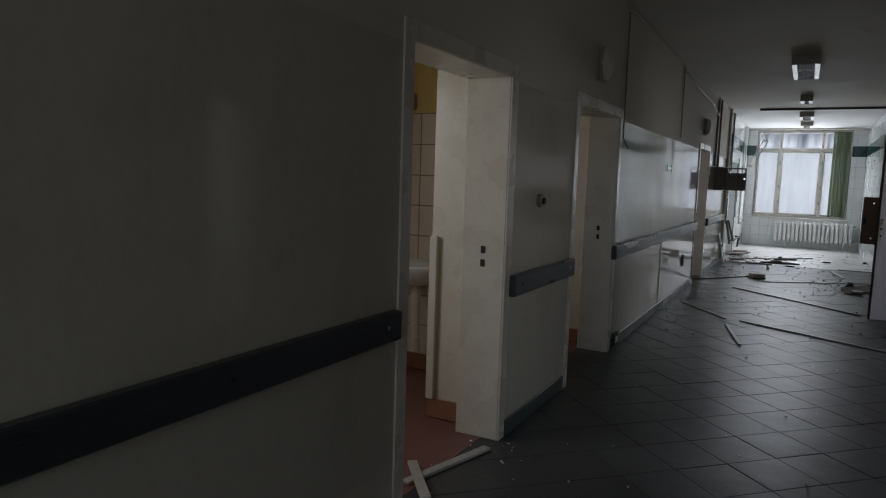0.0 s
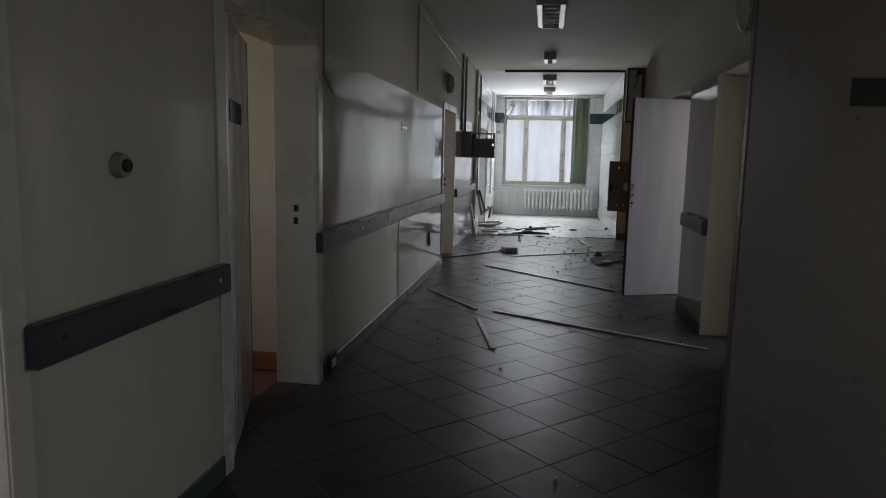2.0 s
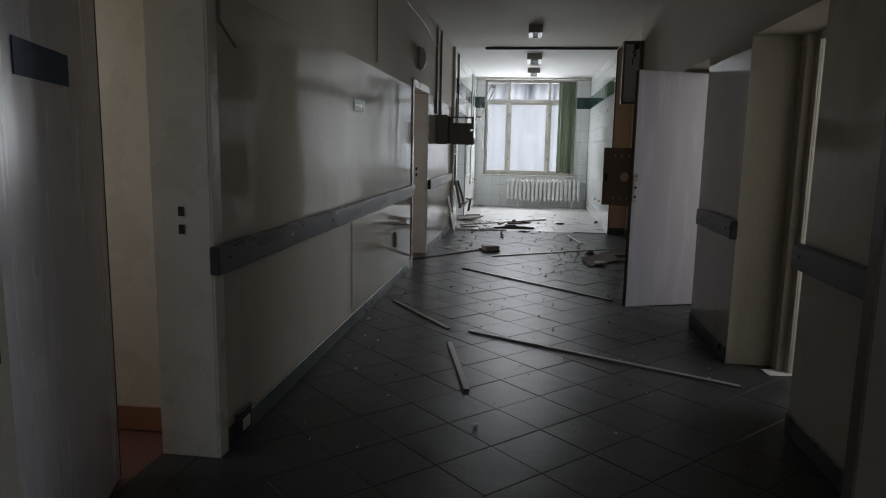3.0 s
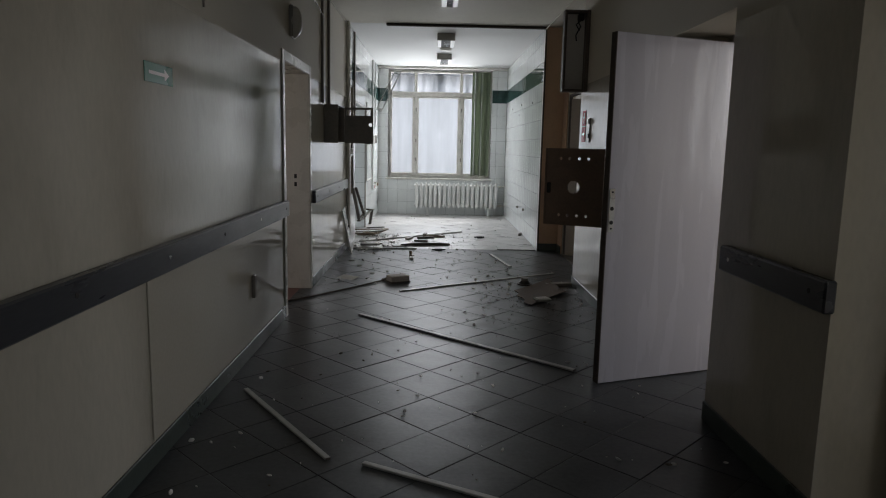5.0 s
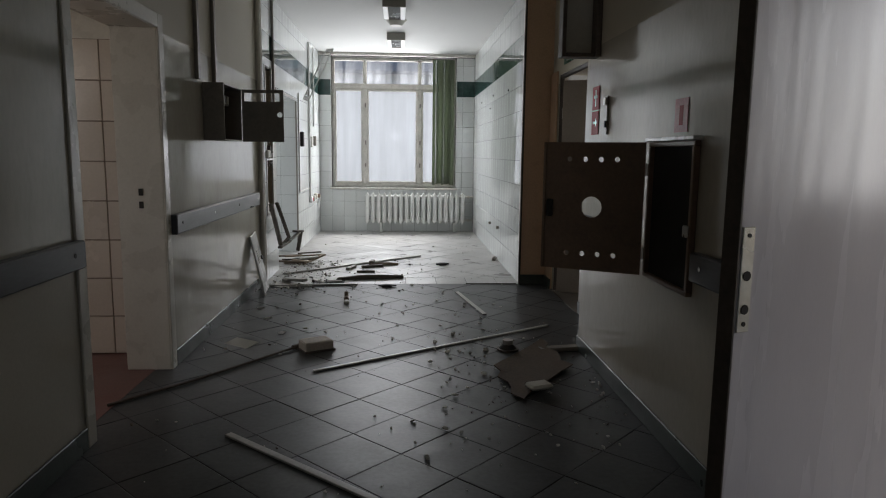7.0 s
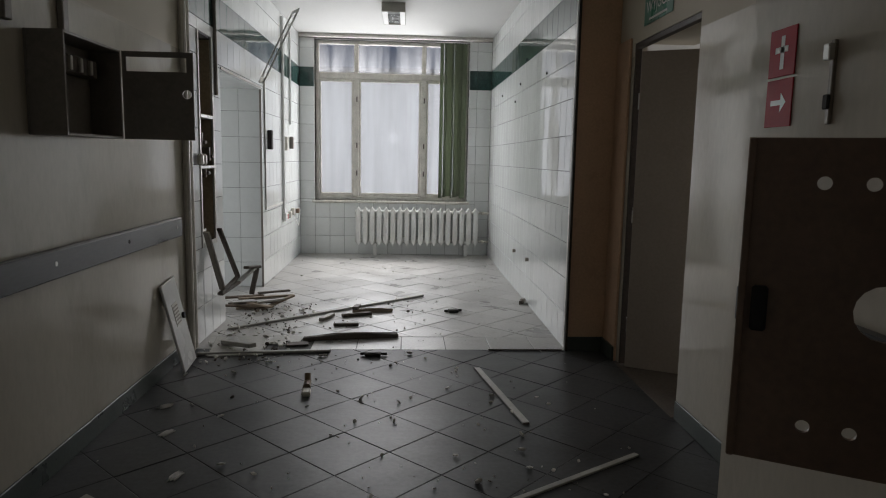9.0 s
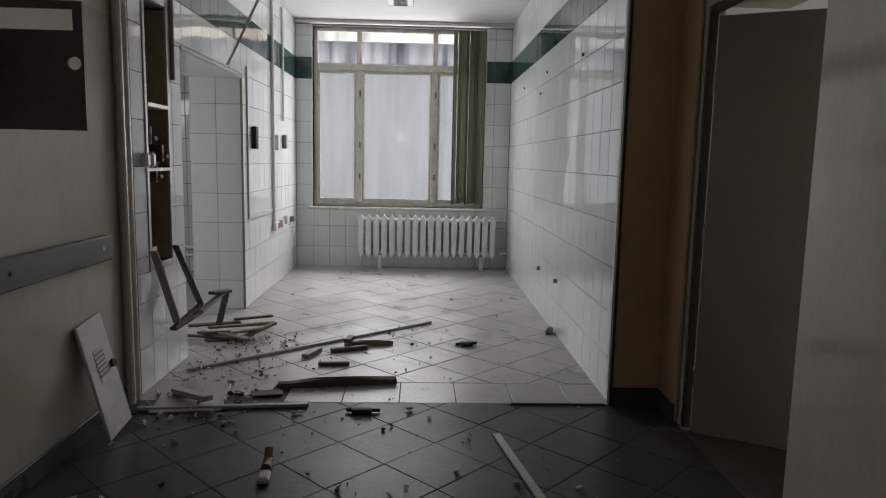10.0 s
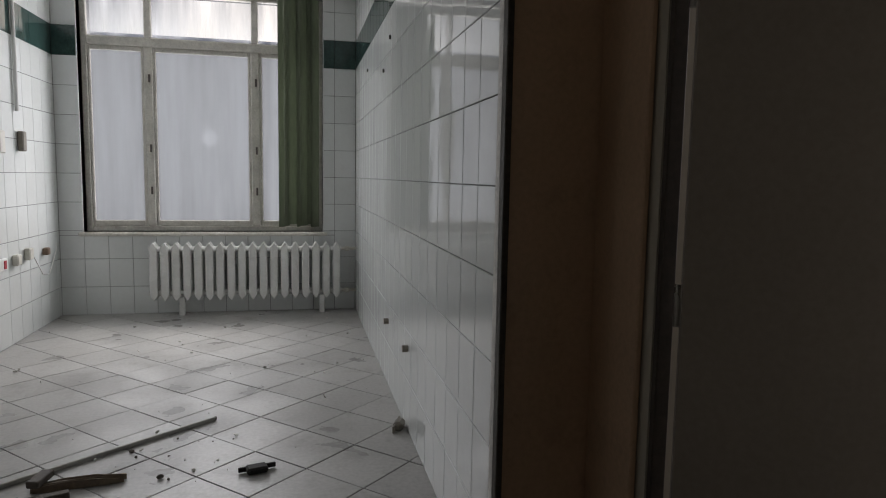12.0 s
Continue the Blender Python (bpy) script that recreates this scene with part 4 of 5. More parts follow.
# tiled room: fittings on the tiles
for y, z, w, h, m_, nm in ((17.62, 1.50, 0.09, 0.2, M_DARK, "soap_holder"), (18.55, 1.48, 0.09, 0.16, M_PLASTIC, "switch"), (18.95, 1.5, 0.07, 0.15, M_BOXGREY, "switch"), (18.45, 0.62, 0.16, 0.09, M_WHITE, "socket"), (18.75, 0.62, 0.08, 0.08, M_PLASTIC, "socket"), (18.98, 0.64, 0.08, 0.09, M_PLASTIC, "socket"), (19.35, 0.62, 0.06, 0.06, M_BOXBROWN, "pipe_stub")):
    f = thing(nm, pose(XL + 0.010, y, z), "small %s fixed on the white tiles" % nm.replace("_", " "), nm.replace("_", " "))
    part("body", boxes((0, 0.045, -w / 2, w / 2, -h / 2, h / 2), bevel=0.008), m_, f)
    if nm == "socket" and w > 0.1:
        part("switch_key", boxes((0.045, 0.05, 0.01, 0.05, -0.03, 0.03), bevel=0.002), M_RED, f, "red switch key")
tf = thing("board_trim", pose(XL + 0.010, 0, 0), "thin pale trim strips on the tiled wall", "trim frame")
part("trim_strip", boxes((0, 0.014, 17.42, 17.445, 0.78, 2.1), bevel=0.002), M_STRIP, tf)
part("trim_strip", boxes((0, 0.014, 17.445, 18.37, 0.78, 0.805), bevel=0.002), M_STRIP, tf)
for y, z in ((17.3, 0.40), (16.55, 0.42)):
    o = thing("pipe_stub", pose(XR - 0.009, y, z), "small capped pipe stub in the tiled wall", "pipe stub")
    bm = bmesh.new(); cyl(bm, (0, 0, 0), (-0.03, 0, 0), 0.018, n=12)
    part("cap", bm, M_BOXGREY, o)
for y, z in ((16.0, 2.05), (17.0, 2.3), (18.6, 2.1), (17.6, 1.95), (17.3, 2.1)):
    o = thing("wall_plug", pose(XR - 0.009, y, z), "dark screw plug in the white tiled wall", "wall plug")
    bm = bmesh.new(); cyl(bm, (0, 0, 0), (-0.01, 0, 0), 0.012, n=10)
    part("plug", bm, M_DARK, o)

# open service shaft in the tiled wall
sh = thing("service_shaft", pose(XL, 15.26, 0.69), "open service shaft with broken shelves and pipes", "wall shaft")
part("shaft_frame", boxes((0.0, 0.016, -0.02, 0.012, -0.02, 1.50), (0.0, 0.016, 0.318, 0.35, -0.02, 1.50), (0.0, 0.016, 0.012, 0.318, -0.02, 0.012), bevel=0.003), M_STRIP, sh)
part("back_lining", boxes((-0.249, -0.24, 0.002, 0.328, 0.002, 1.488)), M_LINING, sh)
part("side_lining", boxes((-0.24, -0.002, 0.002, 0.012, 0.012, 1.48)), M_LINING, sh)
part("side_lining", boxes((-0.24, -0.002, 0.318, 0.328, 0.012, 1.48)), M_LINING, sh)
part("shelf", boxes((-0.235, 0.02, 0.013, 0.317, 0.905, 0.93), bevel=0.003), M_WHITE, sh)
part("shelf", boxes((-0.235, 0.02, -0.03, 0.317, 0.545, 0.565), bevel=0.003), M_WHITE, sh)
part("inner_box", boxes((-0.2, -0.03, 0.03, 0.30, 0.57, 0.66), (-0.2, -0.06, 0.06, 0.14, 0.67, 0.9), bevel=0.01), M_WOODDARK, sh)
part("upper_frame", boxes((0.016, 0.026, -0.02, 0.008, 0.90, 1.50), (0.016, 0.026, 0.322, 0.35, 0.90, 1.50), (0.016, 0.026, 0.008, 0.322, 1.47, 1.50), (0.016, 0.026, 0.008, 0.322, 0.90, 0.945), bevel=0.003), M_WHITE, sh, "white inner frame")
for pts in ([(-0.1, 0.24, 0.02), (-0.1, 0.24, 0.53)], [(-0.12, 0.1, 0.94), (-0.12, 0.1, 1.48)]):
    bm = bmesh.new()
    tube(bm, pts, 0.026)
    part("riser_pipe", bm, M_EDGE, sh)
for y, z in ((0.05, 0.70), (0.22, 0.60), (0.12, 0.48)):
    part("splinter", boxes((-0.12, 0.01, y, y + 0.03, z, z + 0.10), (-0.06, 0.022, y + 0.03, y + 0.08, z + 0.02, z + 0.045), bevel=0.004), M_WOODDARK, sh)
part("torn_sheet", boxes((0.0, 0.004, -0.01, 0.11, -0.11, 0.11), bevel=0.001), M_PLASTIC, sh)
sh.children[-1].matrix_basis = pose(0.0, 0.16, 0.36, 8, 25, 20)
part("tap_pair", boxes((0.02, 0.06, -0.12, -0.07, 0.57, 0.65), (0.02, 0.06, -0.045, 0.005, 0.57, 0.65), bevel=0.012), M_PLASTIC, sh)
# dark broken edge where a partition stood
structure("trim_broken_edge", boxes((XL, XL + 0.02, YA + 0.02, YA + 0.055, 0, ZC - 0.01), (XR - 0.018, XR, YA - 0.03, YA + 0.012, 0.0, ZC - 0.01), bevel=0.004), M_BROWNSTRIP, "dark broken edge of a removed partition", "trim")
structure("trim_plaster_edge", boxes((XR - 0.016, XR - 0.002, YA + 0.014, YA + 0.058, 0.0, ZC - 0.012), bevel=0.004), M_RUBBLE, "bare white plaster edge beside the tiles", "trim")


# ---- washroom sink ----
snk = thing("sink", pose(-1.90, 5.05, 0), "white ceramic washbasin with a plastic waste pipe", "sink")
bm = bmesh.new()
prof = [(0.10, 0.60), (0.16, 0.66), (0.23, 0.74), (0.27, 0.82), (0.275, 0.85), (0.25, 0.852), (0.22, 0.80), (0.12, 0.74), (0.02, 0.735)]
ring0 = None
for r, z in prof:
    z = 0.852 - (0.852 - z) * 0.62
    ring = [bm.verts.new((r * 1.02 * math.cos(a), -0.22 + min(0.21, r * 0.85 * math.sin(a)), z)) for a in [2 * math.pi * q / 28 for q in range(28)]]
    if ring0:
        for q in range(28):
            bm.faces.new((ring0[q], ring0[(q + 1) % 28], ring[(q + 1) % 28], ring[q]))
    ring0 = ring
part("basin", bm, M_WHITE, snk, smooth=True)
bm = bmesh.new(); tube(bm, [(0, -0.2, 0.71), (0, -0.2, 0.2)], 0.035, n=14); cyl(bm, (0, -0.2, 0.30), (0, -0.2, 0.2), 0.045, n=14)
part("waste_pipe", bm, M_PLASTIC, snk)
part("wall_bracket", boxes((-0.06, 0.06, -0.10, -0.012, 0.70, 0.78), bevel=0.006), M_WHITE, snk)
o = thing("wall_valve", pose(-2.15, 5.035, 1.22), "small round chrome valve on the washroom tiles", "valve")
bm = bmesh.new(); cyl(bm, (0, 0, 0), (0, -0.04, 0), 0.03, n=14)
part("cap", bm, M_STEEL, o)
o = thing("junction_box", pose(-2.1, 5.049, 2.02), "small grey junction box on the washroom wall", "junction box")
part("body", boxes((-0.05, 0.05, -0.05, 0, -0.06, 0.06), bevel=0.01), M_BOXGREY, o)
o = thing("pipe_casing", pose(-1.41, 4.2, 0), "low cream pipe casing at the washroom corner", "pipe casing")
part("casing", boxes((-0.001, 0.05, -0.03, -0.001, 0.12, 1.12), bevel=0.003), M_FRAME, o)


# ---- loose things on the floor ----
def strip(a, b, w, h, material, label, category="trim strip", z=0.0, group="", name="trim_strip"):
    a, b = Vector((*a, z)), Vector((*b, z))
    d = b - a
    t = thing(name, Matrix.Translation(a) @ pose(0, 0, 0, 0, 0, math.degrees(math.atan2(d.y, d.x))), label, category, group)
    part("strip", boxes((0, d.length, -w / 2, w / 2, 0.001, h), bevel=min(h, w) * 0.2), material, t)
    part("end_cap", boxes((d.length, d.length + 0.004, -w * 0.4, w * 0.4, 0.002, h * 0.9)), M_EDGE, t)
    return t


G = "loose strips on the floor"
LS = "loose grey-white trim strip lying on the floor"
strip((0.02, 8.655), (1.70, 7.76), 0.028, 0.012, M_STRIP, LS, group=G)
strip((-0.09, 8.33), (0.117, 7.42), 0.036, 0.012, M_STRIP, LS, group=G)
strip((-0.735, 9.53), (-0.14, 8.69), 0.028, 0.012, M_STRIP, LS, group=G)
strip((-0.288, 11.28), (1.21, 9.95), 0.036, 0.012, M_STRIP, LS, group=G)
strip((-0.011, 12.20), (1.66, 13.28), 0.028, 0.012, M_STRIP, LS, group=G)
strip((1.053, 14.56), (1.212, 13.65), 0.040, 0.012, M_STRIP, LS, group=G)
strip((-0.765, 15.51), (0.76, 16.84), 0.022, 0.02, M_STRIP, LS, group=G)
strip((-0.80, 14.85), (0.073, 14.93), 0.03, 0.02, M_STRIP, LS, group=G)
strip((1.18, 14.985), (1.70, 14.985), 0.014, 0.010, M_BROWNSTRIP, "dark broken edging strip along the threshold", group=G)
bm = bmesh.new(); tube(bm, [(-1.0, 11.66, 0.009), (-0.68, 12.03, 0.01), (-0.42, 12.39, 0.009), (-0.20, 12.69, 0.012)], 0.008, n=8)
cyl(bm, (-0.21, 12.675, 0.016), (-0.17, 12.73, 0.016), 0.016, n=8)
tagged(part("loose_rod", bm, M_WOODDARK), "thin dark rod lying across the floor", "rod")


def plank(p, ang, l, w, h, material, label, category, tilt=(0, 0), name="wood_piece", bevel=0.004, chips=0, group=""):
    t = thing(name, pose(*p, tilt[0], tilt[1], ang), label, category, group)
    bm = bmesh.new()
    box(bm, -l / 2, l / 2, -w / 2, w / 2, 0.001, h, bevel=bevel)
    for i in range(chips):
        s = 1 if i % 2 else -1
        q = w * (0.3 - 0.25 * (i // 2))
        box(bm, s * l / 2 - 0.03, s * l / 2 + 0.02 + 0.02 * i, q - w * 0.09, q + w * 0.09, 0.003, h * 0.8, bevel=0.002)
    part("board", bm, material, t)
    return t




def splintered(p, ang, l, w, h, material, label, category, name, seed, jag=0.12):
    """Broken board: torn, stepped ends, a bowed top and a split along its length."""
    rng = random.Random(seed)
    t = thing(name, pose(*p, 0, 0, ang), label, category)
    n = 7
    rows = []
    for j in range(n + 1):
        v = w * (j / n - 0.5)
        a, b = rng.uniform(0, jag), rng.uniform(0, jag)
        rows.append([(-l / 2 + a, v), (-l / 6, v + rng.uniform(-0.003, 0.003)), (l / 6, v + rng.uniform(-0.003, 0.003)), (l / 2 - b, v)])
    bm = bmesh.new()
    for p0, p1 in zip(rows, rows[1:]):
        z = h * rng.uniform(0.72, 1.0)
        q = [p0[0], p0[1], p0[2], p0[3], (p0[3][0] - rng.uniform(0, 0.03), p1[3][1]), p1[2], p1[1], (p0[0][0] + rng.uniform(0, 0.03), p1[0][1])]
        lo = [bm.verts.new((x, y, 0.001)) for x, y in q]
        hi = [bm.verts.new((x, y, z * (1 if 0 < i < 3 or 4 < i < 7 else 0.7))) for i, (x, y) in enumerate(q)]
        bm.faces.new(hi)
        for i in range(8):
            bm.faces.new((lo[i], lo[(i + 1) % 8], hi[(i + 1) % 8], hi[i]))
    bmesh.ops.recalc_face_normals(bm, faces=bm.faces)
    part("board", bm, material, t)


splintered((0.19, 15.30, 0), 9, 0.72, 0.085, 0.04, M_WOODDARK, "dark splintered timber lying on the pale tiles", "timber", "timber", 4)
splintered((0.31, 16.15, 0), 8, 0.36, 0.05, 0.035, M_WOOD, "broken wooden batten on the pale tiles", "batten", "batten", 8, 0.06)
plank((0.18, 16.0, 0), 22, 0.26, 0.04, 0.03, M_WOODDARK, "dark wooden batten on the pale tiles", "batten", name="batten")
plank((-0.06, 15.90, 0), 70, 0.2, 0.05, 0.03, M_BOXGREY, "short grey batten on the pale tiles", "batten", name="batten")
plank((0.12, 15.66, 0), 4, 0.2, 0.03, 0.025, M_WOODDARK, "short dark stick on the pale tiles", "stick", name="stick")
plank((0.17, 16.13, 0.035), 80, 0.12, 0.05, 0.03, M_WOODDARK, "small block of dark wood on a batten", "wood block", name="wood_block")
# pile beside the shaft
random.seed(7)
for i in range(10):
    plank((-0.72 + random.uniform(-0.18, 0.24), 16.36 + random.uniform(-0.2, 0.25), 0.006 + 0.017 * (i // 2)), random.uniform(-35, 40), random.uniform(0.22, 0.5), random.uniform(0.03, 0.06), random.uniform(0.014, 0.02),
          (M_WOOD, M_WOODDARK, M_STRIP, M_BOARD)[i % 4], "broken wooden slat in the pile by the shaft", "offcut", tilt=(random.uniform(-3, 3), random.uniform(-3, 3)), name="timber_offcut", group="pile of broken slats")
plank((-0.56, 16.30, 0.03), 48, 0.42, 0.045, 0.02, M_WOOD, "pale slat leaning over the pile", "offcut", tilt=(0, -12), name="timber_offcut", group="pile of broken slats")
plank((-0.58, 15.07, 0), 8, 0.36, 0.50, 0.010, M_STRIP, "broken grey panel lying by the wall", "panel", name="panel")
plank((-0.28, 15.22, 0), -6, 0.22, 0.22, 0.006, M_STRIP, "lifted pale floor tile", "loose tile", name="loose_tile", tilt=(2, 1))
sw = thing("torn_card", pose(-0.66, 15.05, 0.012, 4, -3, 20), "torn white card lying on the broken panel", "card")
bm = bmesh.new()
bm.faces.new([bm.verts.new((x, y, 0)) for x, y in ((-0.10, -0.16), (0.12, -0.14), (0.09, 0.16), (0.03, 0.19))])
bmesh.ops.solidify(bm, geom=bm.faces[:], thickness=0.003)
part("sheet", bm, M_PAPER, sw)
plank((-0.56, 14.98, 0.03), -42, 0.34, 0.06, 0.03, M_STRIP, "pale batten lying on the broken panel", "batten", tilt=(0, -6), name="batten")
plank((-0.18, 15.12, 0.0), 10, 0.16, 0.09, 0.01, M_WOODDARK, "dark shard on the threshold", "shard", name="shard")

# folded broken frame leaning out of the shaft
bf = thing("wrecked_doorframe", pose(0.03, 0.04, -0.055), "buckled wooden door frame leaning against the tiled wall", "broken frame")


def bar(a, b, w, h, name="bar", m_=M_WOODDARK, parent=bf):
    a, b = Vector(a), Vector(b)
    d = b - a
    mm = Matrix.Translation(a) @ d.to_track_quat("X", "Z").to_matrix().to_4x4()
    bm = bmesh.new()
    box(bm, 0, d.length, -w / 2, w / 2, -h / 2, h / 2, bevel=0.004, m=mm)
    return part(name, bm, m_, parent)


bar((-0.85, 15.15, 0.85), (-0.78, 15.28, 0.41), 0.05, 0.022, m_=M_BOXGREY)
bar((-0.85, 15.48, 0.84), (-0.75, 15.61, 0.45), 0.045, 0.022, m_=M_WOODDARK)
bar((-0.78, 15.21, 0.39), (-0.73, 15.53, 0.42), 0.045, 0.022, m_=M_WOODDARK)
bar((-0.73, 15.53, 0.42), (-0.66, 15.79, 0.49), 0.04, 0.022, m_=M_STRIP)
bar((-0.7, 15.67, 0.51), (-0.64, 15.86, 0.49), 0.05, 0.022, m_=M_WOODDARK)
bar((-0.65, 15.83, 0.48), (-0.67, 15.71, 0.29), 0.04, 0.022, m_=M_WOODDARK)
bar((-0.78, 15.21, 0.39), (-0.75, 15.61, 0.45), 0.035, 0.022, m_=M_WOODDARK)

# leaning white cover panel
lp = thing("leaning_cover_panel", Matrix.Translation((-0.752, 14.56, 0.0)) @ pose(0, 0, 0, 0, -11, 0) @ pose(0, 0, 0, 6, 0, 0), "white steel access cover leaning against the wall", "cover panel")
part("plate", boxes((-0.008, 0.008, -0.12, 0.12, 0.02, 0.58), bevel=0.004), M_WHITE, lp)
part("louvre", boxes((0.008, 0.011, -0.05, 0.04, 0.30, 0.44), bevel=0.001), M_PLASTIC, lp)
for i in range(6):
    part("louvre_slot", boxes((0.011, 0.0125, -0.045, 0.035, 0.31 + i * 0.021, 0.317 + i * 0.021)), M_BOXGREY, lp)
bm = bmesh.new(); cyl(bm, (0.008, 0.085, 0.33), (0.022, 0.085, 0.33), 0.02, n=12)
part("lock", bm, M_DARK, lp)

# block, hardboard, loudspeaker, plate
bk = thing("block", pose(-0.055, 12.68, 0, 0, 0, 28), "pale plastered block lying on the floor", "block")
part("body", boxes((-0.10, 0.10, -0.07, 0.07, 0.0, 0.07), bevel=0.008), M_BRICK, bk)
part("base_board", boxes((-0.105, 0.11, -0.08, 0.075, 0.0, 0.014), bevel=0.003), M_WOODDARK, bk)
hbm = bmesh.new()
rows = []
for j in range(7):
    v = j / 6 - 0.5
    rows.append([hbm.verts.new((0.41 * u + 0.065 * v + (0.025 * math.sin(j * 2.3) if abs(u) == 0.5 else 0), 0.55 * u - 0.555 * v, 0.010 + 0.06 * max(0, u) ** 2 + 0.05 * max(0, -v) ** 2)) for u in (-0.5, -0.3, -0.1, 0.1, 0.3, 0.5)])
for a, b in zip(rows, rows[1:]):
    for i in range(5):
        hbm.faces.new((a[i], a[i + 1], b[i + 1], b[i]))
bmesh.ops.recalc_face_normals(hbm, faces=hbm.faces)
bmesh.ops.solidify(hbm, geom=hbm.faces[:], thickness=0.006)
hd = thing("hardboard_sheet", pose(1.335, 12.23, 0), "warped brown hardboard sheet on the floor", "hardboard")
part("sheet", hbm, M_BOARD, hd)
ls = thing("loudspeaker_cone", pose(1.25, 12.65, 0), "small loose loudspeaker lying face down", "loudspeaker")
bm = bmesh.new(); cyl(bm, (0, 0, 0), (0, 0, 0.012), 0.075, n=20)
part("flange", bm, M_EDGE, ls)
bm = bmesh.new(); cyl(bm, (0, 0, 0.012), (0, 0, 0.04), 0.06, 0.035, n=20, caps=False)
part("cone", bm, M_DARK, ls)
bm = bmesh.new(); cyl(bm, (0, 0, 0.04), (0, 0, 0.07), 0.036, n=16)
part("magnet", bm, M_BOXGREY, ls)
plank((1.60, 12.62, 0), 10, 0.3, 0.07, 0.03, M_BOXGREY, "short grey-brown batten by the wall", "batten", name="batten")
plank((-0.60, 12.80, 0), -35, 0.22, 0.17, 0.006, M_PLASTIC, "small pale plate lying on the floor", "plate", name="plate", tilt=(9, 0))
plank((1.30, 11.83, 0.02), 20, 0.14, 0.1, 0.03, M_PLASTIC, "crumpled clear wrapper on the floor", "wrapper", name="wrapper", bevel=0.012)
lamp_bits = thing("broken_tap", pose(0.025, 14.2, 0, 0, 0, 95), "broken brass tap lying on the dark tiles", "tap")
bm = bmesh.new(); cyl(bm, (-0.06, 0, 0.025), (0.04, 0, 0.025), 0.022, n=12); cyl(bm, (0.02, 0, 0.025), (0.05, 0.0, 0.07), 0.018, n=10)
part("body", bm, mat("aged_brass", (0.22, 0.16, 0.10), 0.5, metal=0.3, var=0.3, scale=20), lamp_bits)
bm = bmesh.new(); box(bm, -0.16, -0.07, -0.025, 0.025, 0, 0.03, bevel=0.01)
part("handle", bm, M_PLASTIC, lamp_bits)
plank((0.373, 14.84, 0), 0, 0.11, 0.05, 0.025, M_DARK, "small dark broken fitting on the floor", "fitting", name="fitting", bevel=0.008, chips=2)
plank((1.01, 16.16, 0), 15, 0.09, 0.06, 0.03, M_DARK, "small dark broken fitting on the pale tiles", "fitting", name="fitting", bevel=0.008, chips=2)
for p, a in (((-0.55, 13.55, 0), 60), ((-0.36, 13.1, 0), 75), ((-0.68, 13.9, 0), 40)):
    splintered(p, a, 0.10, 0.035, 0.01, M_PAPER, "pale scrap lying on the dark tiles", "scrap", "scrap", a, 0.03)
plank((2.03, 8.08, 0.0), 12, 0.20, 0.10, 0.006, M_PAPER, "crumpled pale blue paper at the door", "paper scrap", name="paper_scrap", tilt=(3, 2))
for p, a, l in (((-0.95, 3.62, 0), 75, 0.62), ((-0.97, 3.35, 0.021), 130, 0.4)):
    plank(p, a, l, 0.05, 0.02, M_STRIP, "pale strip lying in the washroom doorway", "trim strip", name="trim_strip")
plank((-0.72, 3.20, 0.0), 20, 0.16, 0.12, 0.02, M_PLASTIC, "pale broken piece by the doorway", "scrap", name="scrap")
plank((-0.60, 3.05, 0.0), 85, 0.2, 0.04, 0.015, M_STRIP, "pale broken piece by the doorway", "scrap", name="scrap")

# crumbs of plaster and glass
random.seed(11)
bm = bmesh.new()


def crumbs(n, x0, x1, y0, y1, s0, s1):
    for _ in range(n):
        s = s0 + (s1 - s0) * random.random() ** 2.5
        m_ = pose(random.uniform(x0, x1), random.uniform(y0, y1), s * 0.3, random.uniform(0, 360), random.uniform(-20, 20), random.uniform(0, 360)) @ Matrix.Diagonal((s, s * random.uniform(0.4, 0.9), s * 0.3, 1))
        bmesh.ops.create_icosphere(bm, subdivisions=1, radius=0.6, matrix=m_)


crumbs(70, -0.8, 1.6, 3.0, 8.0, 0.008, 0.028)
crumbs(110, -0.8, 1.65, 8.0, 11.5, 0.008, 0.03)
crumbs(110, 0.7, 1.68, 11.0, 13.3, 0.01, 0.04)
crumbs(120, -0.8, 1.7, 12.5, 15.0, 0.008, 0.04)
crumbs(170, -0.82, -0.2, 14.6, 16.4, 0.008, 0.045)
crumbs(120, -0.8, 1.65, 15.2, 19.6, 0.006, 0.03)
crumbs(20, -1.05, -0.6, 2.95, 4.1, 0.008, 0.03)
tagged(part("plaster_crumbs", bm, M_RUBBLE), "scattered crumbs of plaster and glass on the floor", "debris", kind="stuff")

bm = bmesh.new()
crumbs(220, -0.82, -0.25, 14.7, 16.5, 0.006, 0.034)
crumbs(60, -0.5, 0.9, 14.6, 16.6, 0.006, 0.03)
crumbs(90, -0.8, 1.65, 6.5, 14.8, 0.006, 0.03)
crumbs(40, 0.9, 1.68, 11.3, 13.2, 0.006, 0.03)
tagged(part("wood_crumbs", bm, M_WOODDARK), "scattered dark splinters and dirt on the floor", "debris", kind="stuff")
plank((1.69, 16.55, 0), 70, 0.09, 0.05, 0.05, M_BOXGREY, "small grey lump of mortar by the tiled wall", "mortar lump", name="mortar_lump", bevel=0.014, chips=2)


# ---- wall tiles of the end room, one by one ----
TW, TH, TG = 0.2, 0.2528, 0.003
tile_cache = {}


